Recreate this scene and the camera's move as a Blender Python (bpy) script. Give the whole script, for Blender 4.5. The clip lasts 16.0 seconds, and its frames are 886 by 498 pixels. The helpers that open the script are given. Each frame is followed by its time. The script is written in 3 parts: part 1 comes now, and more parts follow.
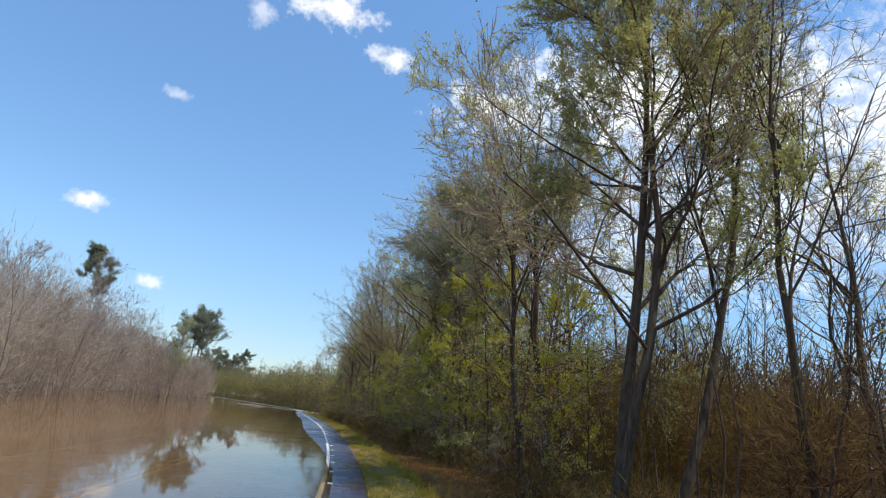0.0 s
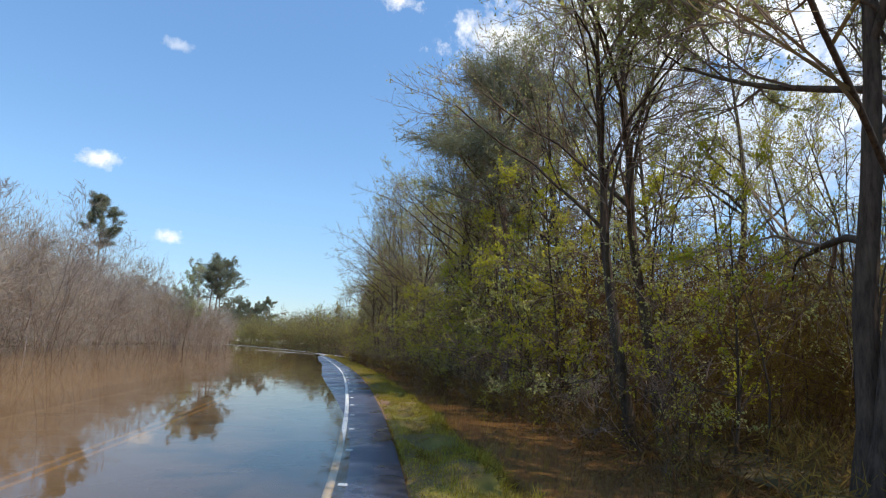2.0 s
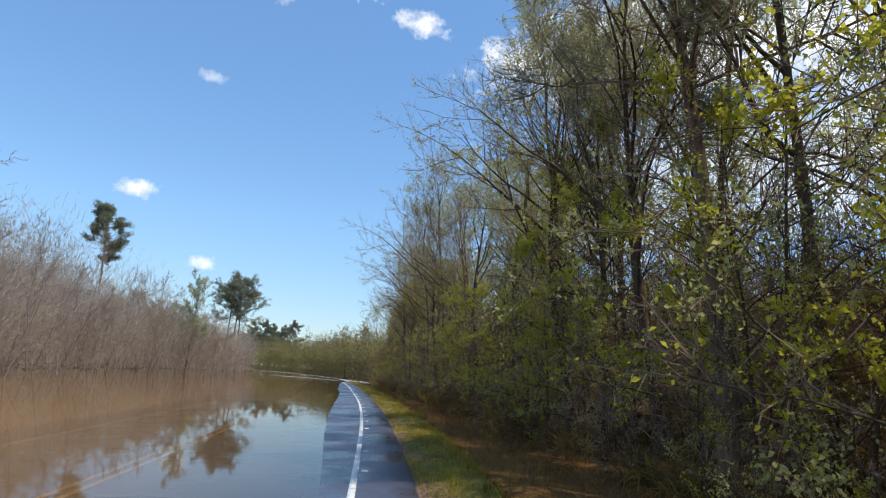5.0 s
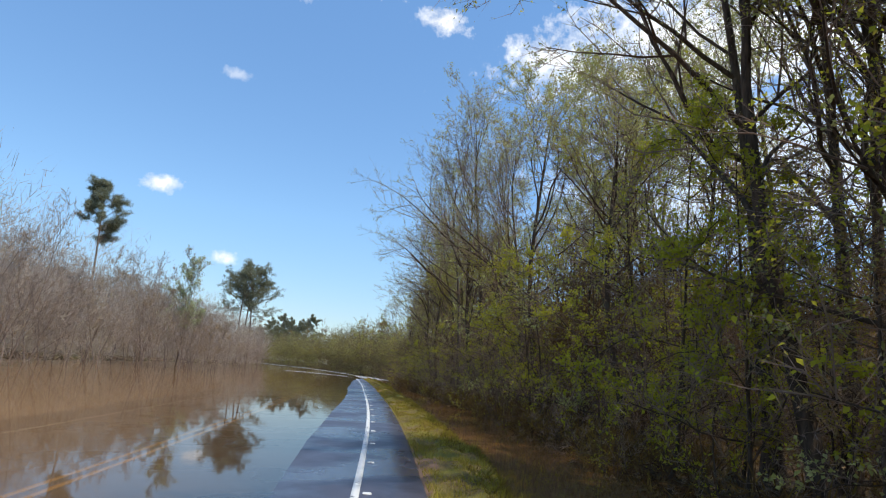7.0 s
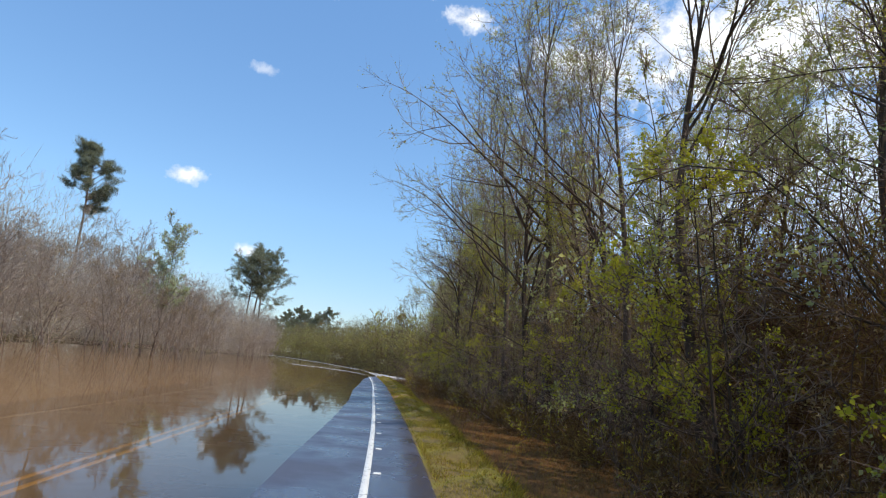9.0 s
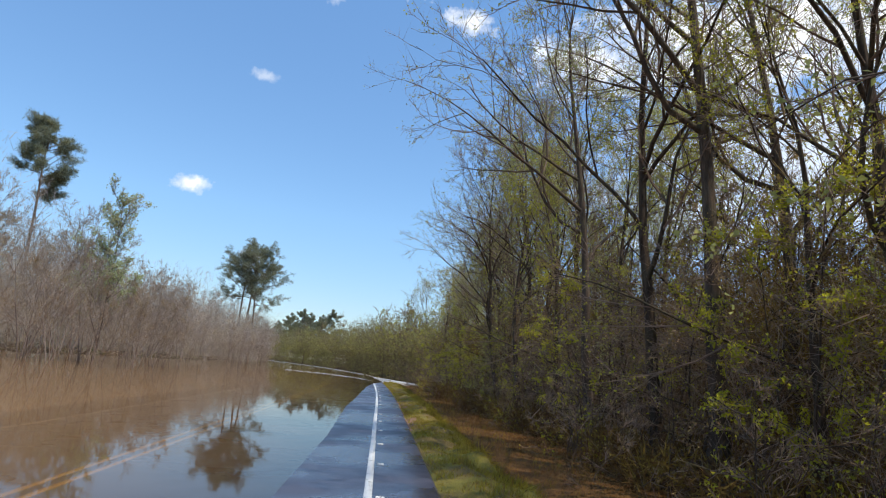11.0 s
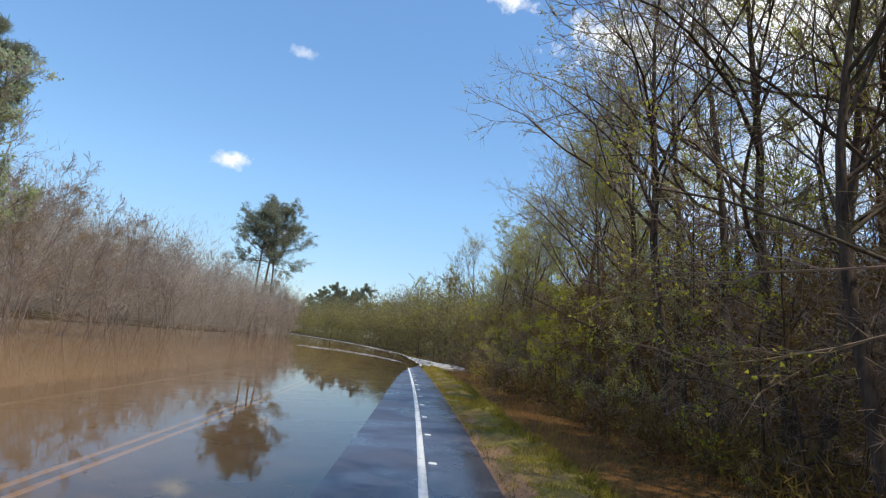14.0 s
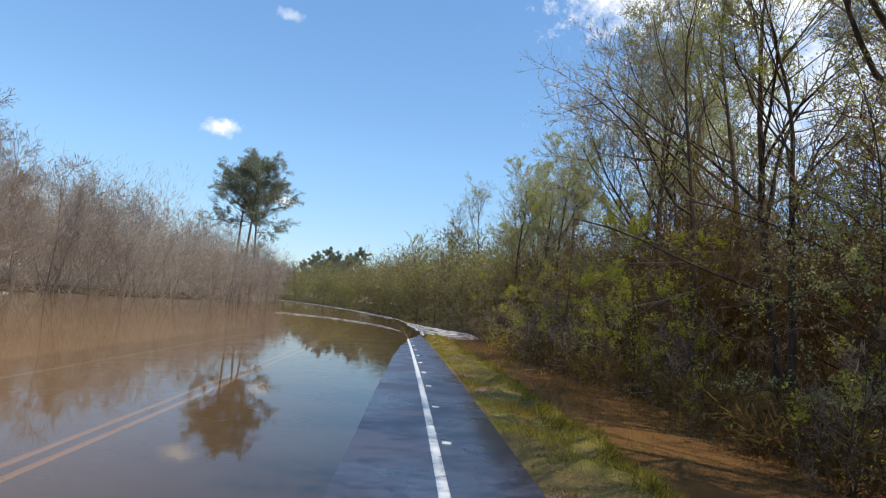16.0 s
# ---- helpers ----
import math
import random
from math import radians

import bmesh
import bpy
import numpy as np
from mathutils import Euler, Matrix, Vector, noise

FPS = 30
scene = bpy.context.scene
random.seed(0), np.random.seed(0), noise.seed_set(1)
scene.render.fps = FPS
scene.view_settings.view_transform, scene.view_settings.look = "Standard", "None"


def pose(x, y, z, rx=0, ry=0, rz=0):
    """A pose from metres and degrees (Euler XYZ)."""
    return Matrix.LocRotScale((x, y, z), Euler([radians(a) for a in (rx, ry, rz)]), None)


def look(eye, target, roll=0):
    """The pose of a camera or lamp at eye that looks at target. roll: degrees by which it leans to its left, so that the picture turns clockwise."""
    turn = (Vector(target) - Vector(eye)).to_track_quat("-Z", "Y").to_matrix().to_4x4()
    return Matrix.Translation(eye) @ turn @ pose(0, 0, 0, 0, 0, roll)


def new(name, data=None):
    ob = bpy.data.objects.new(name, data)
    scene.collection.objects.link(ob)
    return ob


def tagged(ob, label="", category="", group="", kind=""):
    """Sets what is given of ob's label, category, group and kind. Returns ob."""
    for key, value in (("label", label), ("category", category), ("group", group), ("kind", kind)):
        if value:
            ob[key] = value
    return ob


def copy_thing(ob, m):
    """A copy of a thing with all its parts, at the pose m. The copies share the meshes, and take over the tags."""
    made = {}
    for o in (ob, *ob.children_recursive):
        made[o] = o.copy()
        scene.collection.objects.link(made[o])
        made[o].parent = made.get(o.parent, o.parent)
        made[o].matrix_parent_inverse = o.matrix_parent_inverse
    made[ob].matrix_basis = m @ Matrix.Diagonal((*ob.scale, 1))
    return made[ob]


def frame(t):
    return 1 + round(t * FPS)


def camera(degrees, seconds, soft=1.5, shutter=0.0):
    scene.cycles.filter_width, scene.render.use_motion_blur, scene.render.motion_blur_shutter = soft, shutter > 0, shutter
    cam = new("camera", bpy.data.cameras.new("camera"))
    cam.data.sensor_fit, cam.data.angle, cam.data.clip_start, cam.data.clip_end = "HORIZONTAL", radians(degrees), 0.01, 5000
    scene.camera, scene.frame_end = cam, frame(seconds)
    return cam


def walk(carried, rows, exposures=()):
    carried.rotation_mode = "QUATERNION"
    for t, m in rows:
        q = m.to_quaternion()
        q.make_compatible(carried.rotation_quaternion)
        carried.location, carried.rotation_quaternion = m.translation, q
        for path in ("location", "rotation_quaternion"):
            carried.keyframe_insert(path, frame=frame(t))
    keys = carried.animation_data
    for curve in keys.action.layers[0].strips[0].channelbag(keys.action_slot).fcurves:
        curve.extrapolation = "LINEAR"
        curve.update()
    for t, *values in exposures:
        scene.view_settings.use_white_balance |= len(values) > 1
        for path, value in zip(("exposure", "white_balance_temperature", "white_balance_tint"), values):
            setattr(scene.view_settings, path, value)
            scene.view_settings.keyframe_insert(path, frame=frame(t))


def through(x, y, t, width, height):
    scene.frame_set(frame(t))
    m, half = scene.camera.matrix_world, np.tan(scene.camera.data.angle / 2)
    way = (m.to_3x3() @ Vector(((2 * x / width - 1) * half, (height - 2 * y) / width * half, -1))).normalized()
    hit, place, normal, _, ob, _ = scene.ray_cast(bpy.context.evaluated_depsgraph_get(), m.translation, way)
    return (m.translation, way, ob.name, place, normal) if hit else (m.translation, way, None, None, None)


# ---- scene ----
# A flooded two-lane country road between wet woods, seen from a slow vehicle on its dry right edge.
cam = camera(70.8, 16.0, soft=1.15)
# seconds, eye (x, y, z), yaw to the left, pitch up, roll to the left
PATH = [
    (0, 0.560, -3.500, 1.622, 0.116, 15.136, 6.632),
    (0.5, 0.352, -1.897, 1.629, 0.573, 15.466, 7.113),
    (1, 0.169, -0.243, 1.636, 0.797, 15.729, 7.638),
    (1.5, 0.014, 1.477, 1.623, 0.389, 13.192, 4.567),
    (2, -0.185, 3.372, 1.619, 1.041, 9.507, 3.673),
    (2.5, -0.394, 5.255, 1.614, 2.226, 9.604, 3.361),
    (3, -0.598, 7.157, 1.556, 3.881, 10.511, 3.565),
    (5.5, -2.296, 18.905, 1.656, 3.75, 11.602, 3.984),
    (6, -2.688, 21.539, 1.639, 3.979, 11.386, 4.495),
    (6.5, -3.097, 24.147, 1.614, 4.346, 11.482, 4.382),
    (7, -3.542, 26.944, 1.617, 5.705, 11.252, 4.826),
    (7.5, -4.051, 29.858, 1.623, 6.644, 11.008, 4.948),
    (8, -4.555, 32.844, 1.612, 7.154, 11.181, 5.477),
    (8.5, -5.169, 35.956, 1.641, 7.598, 10.935, 6.886),
    (11, -8.304, 51.378, 1.611, 8.015, 11.105, 5.607),
    (11.5, -9.056, 54.384, 1.621, 9.686, 11.178, 5.984),
    (12, -9.799, 57.528, 1.61, 10.368, 10.332, 6.751),
    (12.5, -10.514, 60.511, 1.628, 10.364, 10.108, 6.056),
    (13, -11.231, 63.452, 1.627, 11.151, 9.991, 6.572),
    (13.5, -11.952, 66.332, 1.632, 11.254, 9.526, 7.331),
    (14, -12.585, 69.242, 1.616, 11.028, 8.815, 7.005),
    (14.5, -13.194, 71.583, 1.609, 9.334, 7.233, 6.516),
    (15, -13.772, 73.799, 1.613, 9.29, 6.724, 6.11),
    (15.5, -14.299, 76.094, 1.601, 9.871, 6.068, 5.913),
    (16, -14.811, 78.417, 1.596, 10.204, 5.571, 5.667),
]


def heading(yaw, pitch):
    a, b = radians(yaw), radians(pitch)
    return Vector((-math.sin(a) * math.cos(b), math.cos(a) * math.cos(b), math.sin(b)))


walk(cam, [(t, look((x, y, z), Vector((x, y, z)) + 2 * heading(yaw, pitch), roll)) for t, x, y, z, yaw, pitch, roll in PATH], [(0, 0.0, 6480, 8.5), (16, 0.0, 6480, 8.5)])

# ---- light ----
SUN_TO = Vector((0.50, -0.28, 1.30)).normalized()
sun_data = bpy.data.lights.new("sun", "SUN")
sun_data.energy, sun_data.angle, sun_data.color = 4.2, radians(0.53), (1.0, 0.95, 0.86)
sun = new("sun", sun_data)
sun.matrix_world = look((30, 20, 60), Vector((30, 20, 60)) - SUN_TO)


class Nodes:
    """Short hand for wiring a node tree."""

    def __init__(self, tree):
        self.tree = tree
        tree.nodes.clear()

    def add(self, kind):
        return self.tree.nodes.new(kind)

    def put(self, socket, value):
        if isinstance(value, bpy.types.NodeSocket):
            self.tree.links.new(value, socket)
        else:
            socket.default_value = value

    def math(self, op, a, b=0.0, c=0.0, clamp=False):
        node = self.add("ShaderNodeMath")
        node.operation, node.use_clamp = op, clamp
        for socket, value in zip(node.inputs, (a, b, c)):
            self.put(socket, value)
        return node.outputs[0]

    def dot(self, a, b):
        node = self.add("ShaderNodeVectorMath")
        node.operation = "DOT_PRODUCT"
        self.put(node.inputs[0], a)
        self.put(node.inputs[1], b)
        return node.outputs["Value"]

    def noise(self, vector, scale, detail=4.0, rough=0.55):
        node = self.add("ShaderNodeTexNoise")
        if vector is not None:
            self.put(node.inputs["Vector"], vector)
        self.put(node.inputs["Scale"], scale)
        self.put(node.inputs["Detail"], detail)
        self.put(node.inputs["Roughness"], rough)
        return node.outputs["Fac"]

    def ramp(self, fac, *stops):
        node = self.add("ShaderNodeValToRGB")
        els = node.color_ramp.elements
        while len(els) < len(stops):
            els.new(0.5)
        for el, (at, col) in zip(els, stops):
            el.position = at
            el.color = (*col, 1.0) if len(col) == 3 else col
        self.put(node.inputs[0], fac)
        return node.outputs["Color"]

    def mix(self, fac, a, b, blend="MIX"):
        node = self.add("ShaderNodeMix")
        node.data_type, node.blend_type = "RGBA", blend
        self.put(node.inputs[0], fac)
        for socket, value in ((node.inputs[6], a), (node.inputs[7], b)):
            self.put(socket, (*value, 1.0) if isinstance(value, tuple) and len(value) == 3 else value)
        return node.outputs[2]

    def stretch(self, vector, scale):
        node = self.add("ShaderNodeMapping")
        self.put(node.inputs["Vector"], vector)
        node.inputs["Scale"].default_value = scale
        return node.outputs[0]

    def bump(self, height, strength, distance):
        node = self.add("ShaderNodeBump")
        self.put(node.inputs["Height"], height)
        node.inputs["Strength"].default_value = strength
        node.inputs["Distance"].default_value = distance
        return node.outputs[0]


# Fair-weather clouds: yaw to the left, elevation, half width and half height in degrees, thickness
CLOUDS = [
    (31.2, 13.7, 1.95, 0.86, 0.9),
    (26.3, 23.9, 1.48, 0.55, 0.42),
    (7.5, 31.3, 2.57, 1.25, 1.0),
    (25.2, 8.3, 1.25, 0.70, 0.8),
    (-4.4, 28.4, 3.78, 2.34, 1.0),
    (14.5, 34.2, 4.45, 1.64, 1.0),
    (20.9, 32.4, 1.25, 1.48, 0.5),
    (-22.7, 28.9, 20.43, 5.31, 1.0),
    (-17.0, 29.9, 13.95, 4.50, 1.0),
    (-3.0, 28.8, 4.05, 2.25, 1.0),
    (-5.3, 27.9, 6.48, 2.25, 0.9),
    (-18.2, 28.1, 13.95, 4.50, 0.9),
    (-20.0, 29.9, 16.11, 5.04, 0.9),
    (-24.0, 19.5, 21.0, 8.5, 0.62),
    (-40.0, 24.0, 15.0, 12.0, 0.85),
    (-14.0, 15.0, 11.0, 4.5, 0.5),
]
world = bpy.data.worlds.new("sky")
world.use_nodes = True
scene.world = world
w = Nodes(world.node_tree)
ray = w.add("ShaderNodeTexCoord").outputs["Generated"]
sky = w.add("ShaderNodeTexSky")
sky.sky_type, sky.sun_disc = "NISHITA", False
sky.sun_elevation = math.asin(SUN_TO.z)
sky.sun_rotation = math.atan2(SUN_TO.x, SUN_TO.y)
sky.air_density, sky.dust_density, sky.ozone_density, sky.altitude = 1.0, 0.2, 2.2, 50
ragged = w.noise(ray, 34.0, 6.0, 0.62)
fluff = w.noise(ray, 90.0, 4.0, 0.6)
cover = 0.0
for yaw, up, wide, high, thick in CLOUDS:
    ahead = heading(yaw, up)
    side = Vector((math.cos(radians(yaw)), math.sin(radians(yaw)), 0))
    top = side.cross(ahead)
    u = w.math("DIVIDE", w.dot(ray, side), math.sin(radians(wide)))
    v = w.math("DIVIDE", w.dot(ray, top), math.sin(radians(high)))
    far = w.math("ADD", w.math("MULTIPLY", u, u), w.math("MULTIPLY", v, v))
    near = w.math("SUBTRACT", 1.0, w.math("SQRT", far))
    near = w.math("ADD", near, w.math("MULTIPLY", w.math("SUBTRACT", ragged, 0.5), 1.9))
    near = w.math("ADD", near, w.math("MULTIPLY", w.math("SUBTRACT", fluff, 0.5), 0.8))
    near = w.math("MULTIPLY", w.math("MULTIPLY", near, 1.3, clamp=True), w.math("GREATER_THAN", w.dot(ray, ahead), 0.3))
    cover = w.math("MAXIMUM", cover, w.math("MULTIPLY", near, thick))
white = w.ramp(ragged, (0.3, (4.3, 4.5, 4.9)), (0.62, (6.2, 6.2, 6.3)))
back = w.add("ShaderNodeBackground")
# hand-set height ramp evens the blue: sky colour dimmed at the horizon, lifted above
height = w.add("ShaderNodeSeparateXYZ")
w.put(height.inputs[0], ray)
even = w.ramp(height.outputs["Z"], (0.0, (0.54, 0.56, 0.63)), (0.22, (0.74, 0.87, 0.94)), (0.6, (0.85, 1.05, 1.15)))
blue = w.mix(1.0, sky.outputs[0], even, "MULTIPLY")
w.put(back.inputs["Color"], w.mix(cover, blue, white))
back.inputs["Strength"].default_value = 0.205
w.put(w.add("ShaderNodeOutputWorld").inputs["Surface"], back.outputs[0])


# ---- materials ----
def material(name):
    m = bpy.data.materials.new(name)
    m.use_nodes = True
    return m, Nodes(m.node_tree)


def finish(n, colour, rough, normal=None, spec=0.5, metal=0.0):
    b = n.add("ShaderNodeBsdfPrincipled")
    n.put(b.inputs["Base Color"], colour if not isinstance(colour, tuple) else (*colour, 1.0))
    n.put(b.inputs["Roughness"], rough)
    b.inputs["Specular IOR Level"].default_value = spec
    b.inputs["Metallic"].default_value = metal
    if normal is not None:
        n.put(b.inputs["Normal"], normal)
    n.put(n.add("ShaderNodeOutputMaterial").inputs["Surface"], b.outputs[0])
    return b


def place(n):
    return n.add("ShaderNodeNewGeometry").outputs["Position"]


def bark_material(name, dark, light):
    m, n = material(name)
    at = n.add("ShaderNodeTexCoord").outputs["Object"]
    ridges = n.noise(n.stretch(at, (9, 9, 1.6)), 1.6, 6.0, 0.65)
    moss = n.noise(at, 0.7, 3.0)
    colour = n.ramp(ridges, (0.32, dark), (0.68, light))
    colour = n.mix(n.math("MULTIPLY", n.math("SUBTRACT", moss, 0.52, clamp=True), 1.6), colour, (0.13, 0.14, 0.07))
    finish(n, colour, 0.9, n.bump(ridges, 0.7, 0.03), 0.2)
    return m


def leaf_material(name, colours, through=0.55):
    m, n = material(name)
    pick = n.add("ShaderNodeNewGeometry").outputs["Random Per Island"]
    tree = n.add("ShaderNodeObjectInfo").outputs["Random"]
    steps = [(i / (len(colours) - 1), c) for i, c in enumerate(colours)]
    colour = n.ramp(n.math("ADD", n.math("MULTIPLY", pick, 0.75), n.math("MULTIPLY", tree, 0.25)), *steps)
    d = n.add("ShaderNodeBsdfPrincipled")
    n.put(d.inputs["Base Color"], colour)
    d.inputs["Roughness"].default_value = 0.55
    d.inputs["Specular IOR Level"].default_value = 0.3
    t = n.add("ShaderNodeBsdfTranslucent")
    n.put(t.inputs["Color"], n.mix(0.35, colour, (0.52, 0.43, 0.07)))
    s = n.add("ShaderNodeMixShader")
    s.inputs[0].default_value = through
    n.put(s.inputs[1], d.outputs[0])
    n.put(s.inputs[2], t.outputs[0])
    n.put(n.add("ShaderNodeOutputMaterial").inputs["Surface"], s.outputs[0])
    return m


BARK_DARK = bark_material("dark_bark", (0.0376, 0.0247, 0.0161), (0.134, 0.0907, 0.0618))
BARK_GREY = bark_material("grey_bark", (0.0515, 0.0346, 0.0247), (0.172, 0.119, 0.0838))
BARK_PALE = bark_material("pale_twig_bark", (0.14, 0.10, 0.08), (0.33, 0.255, 0.205))
BARK_PINE = bark_material("pine_bark", (0.07, 0.045, 0.03), (0.24, 0.165, 0.115))
LEAF_SPRING = leaf_material("spring_leaf", [(0.32, 0.32, 0.022), (0.47, 0.47, 0.03), (0.60, 0.57, 0.05), (0.48, 0.34, 0.06)], 0.68)
LEAF_PALE = leaf_material("pale_young_leaf", [(0.36, 0.38, 0.12), (0.47, 0.48, 0.18), (0.56, 0.54, 0.24)], 0.6)
LEAF_SILVER = leaf_material("silvery_young_leaf", [(0.36, 0.42, 0.22), (0.48, 0.54, 0.31), (0.54, 0.58, 0.37)], 0.65)
LEAF_BUD = leaf_material("reddish_bud", [(0.26, 0.14, 0.07), (0.33, 0.21, 0.10), (0.31, 0.25, 0.08)], 0.3)
LEAF_HOLLY = leaf_material("evergreen_leaf", [(0.0672, 0.0534, 0.0144), (0.112, 0.0873, 0.0198), (0.168, 0.121, 0.027)], 0.15)
NEEDLE = leaf_material("pine_needle", [(0.12, 0.135, 0.105), (0.19, 0.205, 0.15), (0.25, 0.26, 0.19)], 0.35)


def asphalt_material():
    m, n = material("wet_dry_asphalt")
    at = place(n)
    grain = n.noise(at, 90.0, 3.0, 0.7)
    patch = n.noise(at, 0.5, 4.0)
    streak = n.noise(n.stretch(at, (1.4, 0.12, 1)), 1.0, 4.0)
    colour = n.ramp(grain, (0.3, (0.033, 0.034, 0.056)), (0.7, (0.072, 0.072, 0.112)))
    colour = n.mix(n.math("MULTIPLY", streak, 0.55), colour, (0.062, 0.06, 0.08))
    damp = n.ramp(patch, (0.42, (0.22, 0.22, 0.22)), (0.6, (0.5, 0.5, 0.5)))
    colour = n.mix(n.math("MULTIPLY", n.math("SUBTRACT", patch, 0.45, clamp=True), 2.0), colour, (0.085, 0.082, 0.10))
    finish(n, colour, damp, n.bump(grain, 0.5, 0.004), 0.5)
    return m


def paint_material(name, colour, worn):
    m, n = material(name)
    at = place(n)
    chips = n.noise(at, 9.0, 6.0, 0.7)
    dirt = n.noise(at, 1.1, 4.0)
    shade = n.mix(n.math("MULTIPLY", dirt, 0.45), colour, (0.36, 0.34, 0.30))
    shade = n.mix(n.ramp(chips, (worn - 0.04, (1, 1, 1)), (worn + 0.03, (0, 0, 0))), shade, (0.09, 0.09, 0.095))
    finish(n, shade, 0.6, n.bump(chips, 0.3, 0.003), 0.4)
    return m


def soil_material():
    m, n = material("leaf_litter_and_mud")
    at = place(n)
    big, small = n.noise(at, 0.25, 4.0), n.noise(at, 7.0, 6.0, 0.7)
    colour = n.ramp(small, (0.3, (0.035, 0.02, 0.011)), (0.55, (0.095, 0.056, 0.03)), (0.75, (0.16, 0.105, 0.06)))
    colour = n.mix(n.math("MULTIPLY", n.math("SUBTRACT", big, 0.45, clamp=True), 2.2), colour, (0.11, 0.12, 0.035))
    finish(n, colour, 0.95, n.bump(small, 0.8, 0.06), 0.2)
    return m


def bank_material():
    m, n = material("mown_grass_bank")
    at = place(n)
    big, small = n.noise(at, 0.7, 5.0, 0.6), n.noise(at, 22.0, 5.0, 0.7)
    colour = n.ramp(small, (0.3, (0.10, 0.065, 0.025)), (0.6, (0.22, 0.155, 0.055)), (0.8, (0.30, 0.22, 0.09)))
    colour = n.mix(n.ramp(big, (0.46, (0, 0, 0)), (0.6, (1, 1, 1))), colour, (0.21, 0.175, 0.035))
    finish(n, colour, 0.95, n.bump(small, 0.9, 0.04), 0.2)
    return m


def sand_material():
    m, n = material("red_clay_verge")
    at = place(n)
    small = n.noise(at, 26.0, 5.0, 0.7)
    finish(n, n.ramp(small, (0.3, (0.14, 0.078, 0.045)), (0.7, (0.29, 0.175, 0.11))), 0.95, n.bump(small, 0.7, 0.02), 0.2)
    return m


def water_material(name, murk, ripple, scale, clear):
    """Muddy water: a mirror coat by Fresnel over silt that thickens with the depth stored on the sheet."""
    m, n = material(name)
    at = place(n)
    waves = n.math("ADD", n.noise(n.stretch(at, (1.0, 0.55, 1)), scale, 2.0, 0.5), n.math("MULTIPLY", n.noise(at, scale * 5, 2.0, 0.5), 0.25))
    normal = n.bump(waves, ripple, 0.05)
    silt = n.noise(at, 0.09, 4.0)
    body = n.add("ShaderNodeBsdfDiffuse")
    n.put(body.inputs["Color"], n.mix(silt, (*[c * 0.85 for c in murk],), (*[c * 1.15 for c in murk],)))
    see = n.add("ShaderNodeBsdfTransparent")
    see.inputs["Color"].default_value = (0.86, 0.72, 0.52, 1)
    stored = n.add("ShaderNodeAttribute")
    stored.attribute_name = "depth"
    deep = stored.outputs["Fac"]
    thick = n.math("SUBTRACT", 1.0, n.math("POWER", 2.718, n.math("MULTIPLY", deep, -1.0 / clear)), clamp=True)
    inside = n.add("ShaderNodeMixShader")
    n.put(inside.inputs[0], thick)
    n.put(inside.inputs[1], see.outputs[0])
    n.put(inside.inputs[2], body.outputs[0])
    gloss = n.add("ShaderNodeBsdfGlossy")
    gloss.inputs["Roughness"].default_value = 0.03
    n.put(gloss.inputs["Normal"], normal)
    f = n.add("ShaderNodeFresnel")
    f.inputs["IOR"].default_value = 1.33
    n.put(f.inputs["Normal"], normal)
    out = n.add("ShaderNodeMixShader")
    n.put(out.inputs[0], f.outputs[0])
    n.put(out.inputs[1], inside.outputs[0])
    n.put(out.inputs[2], gloss.outputs[0])
    n.put(n.add("ShaderNodeOutputMaterial").inputs["Surface"], out.outputs[0])
    return m


def foam_material():
    m, n = material("white_water")
    at = place(n)
    froth = n.noise(at, 6.0, 5.0, 0.7)
    finish(n, n.ramp(froth, (0.35, (0.33, 0.29, 0.25)), (0.6, (0.68, 0.65, 0.60))), 0.5, n.bump(froth, 0.8, 0.05), 0.4)
    return m


ASPHALT, SOIL, BANK, CLAY, FOAM = asphalt_material(), soil_material(), bank_material(), sand_material(), foam_material()
WHITE_PAINT = paint_material("worn_white_paint", (0.74, 0.73, 0.70), 0.40)
YELLOW_PAINT = paint_material("worn_yellow_paint", (0.62, 0.36, 0.04), 0.36)
WATER = water_material("muddy_flood_water", (0.30, 0.17, 0.078), 0.03, 0.8, 0.24)
DITCH_WATER = water_material("brown_ditch_water", (0.20, 0.098, 0.036), 0.06, 1.6, 0.10)


# ---- the road's line ----
# the white edge line in plan: y and x of its bends
BENDS = [(-300, 34.0), (-60, 5.9), (-23.5, 1.76), (-3.5, 0.06), (12.5, -1.54), (20.5, -2.74), (23.5, -3.24), (28, -3.99), (35, -5.12), (40, -6.09), (44, -6.81), (49, -7.82), (53, -8.65), (58, -9.73), (68, -12.0), (86, -16.0), (107, -21.1), (125, -25.6), (141, -30.0), (161, -37.8), (190, -51.9), (214, -66.9), (235, -83.4), (290, -134.4), (900, -779.4)]
LEVEL = -0.05  # of the flood
TILT = 0.045  # fall of the road to its left


def table(rows):
    at, value = np.array(rows, float).T
    return lambda s: np.interp(s, at, value)


def smooth_curve():
    y, x = np.array(BENDS, float).T
    ys = np.arange(-300, 900, 1.0)
    xs = np.interp(ys, y, x)
    box = np.ones(15) / 15
    for _ in range(2):
        padded = np.r_[xs[0] + (xs[1] - xs[0]) * np.arange(-7, 0), xs, xs[-1] + (xs[-1] - xs[-2]) * np.arange(1, 8)]
        xs = np.convolve(padded, box, "valid")
    return ys, xs


CURVE_Y, CURVE_X = smooth_curve()
CURVE_SLOPE = np.gradient(CURVE_X, CURVE_Y)


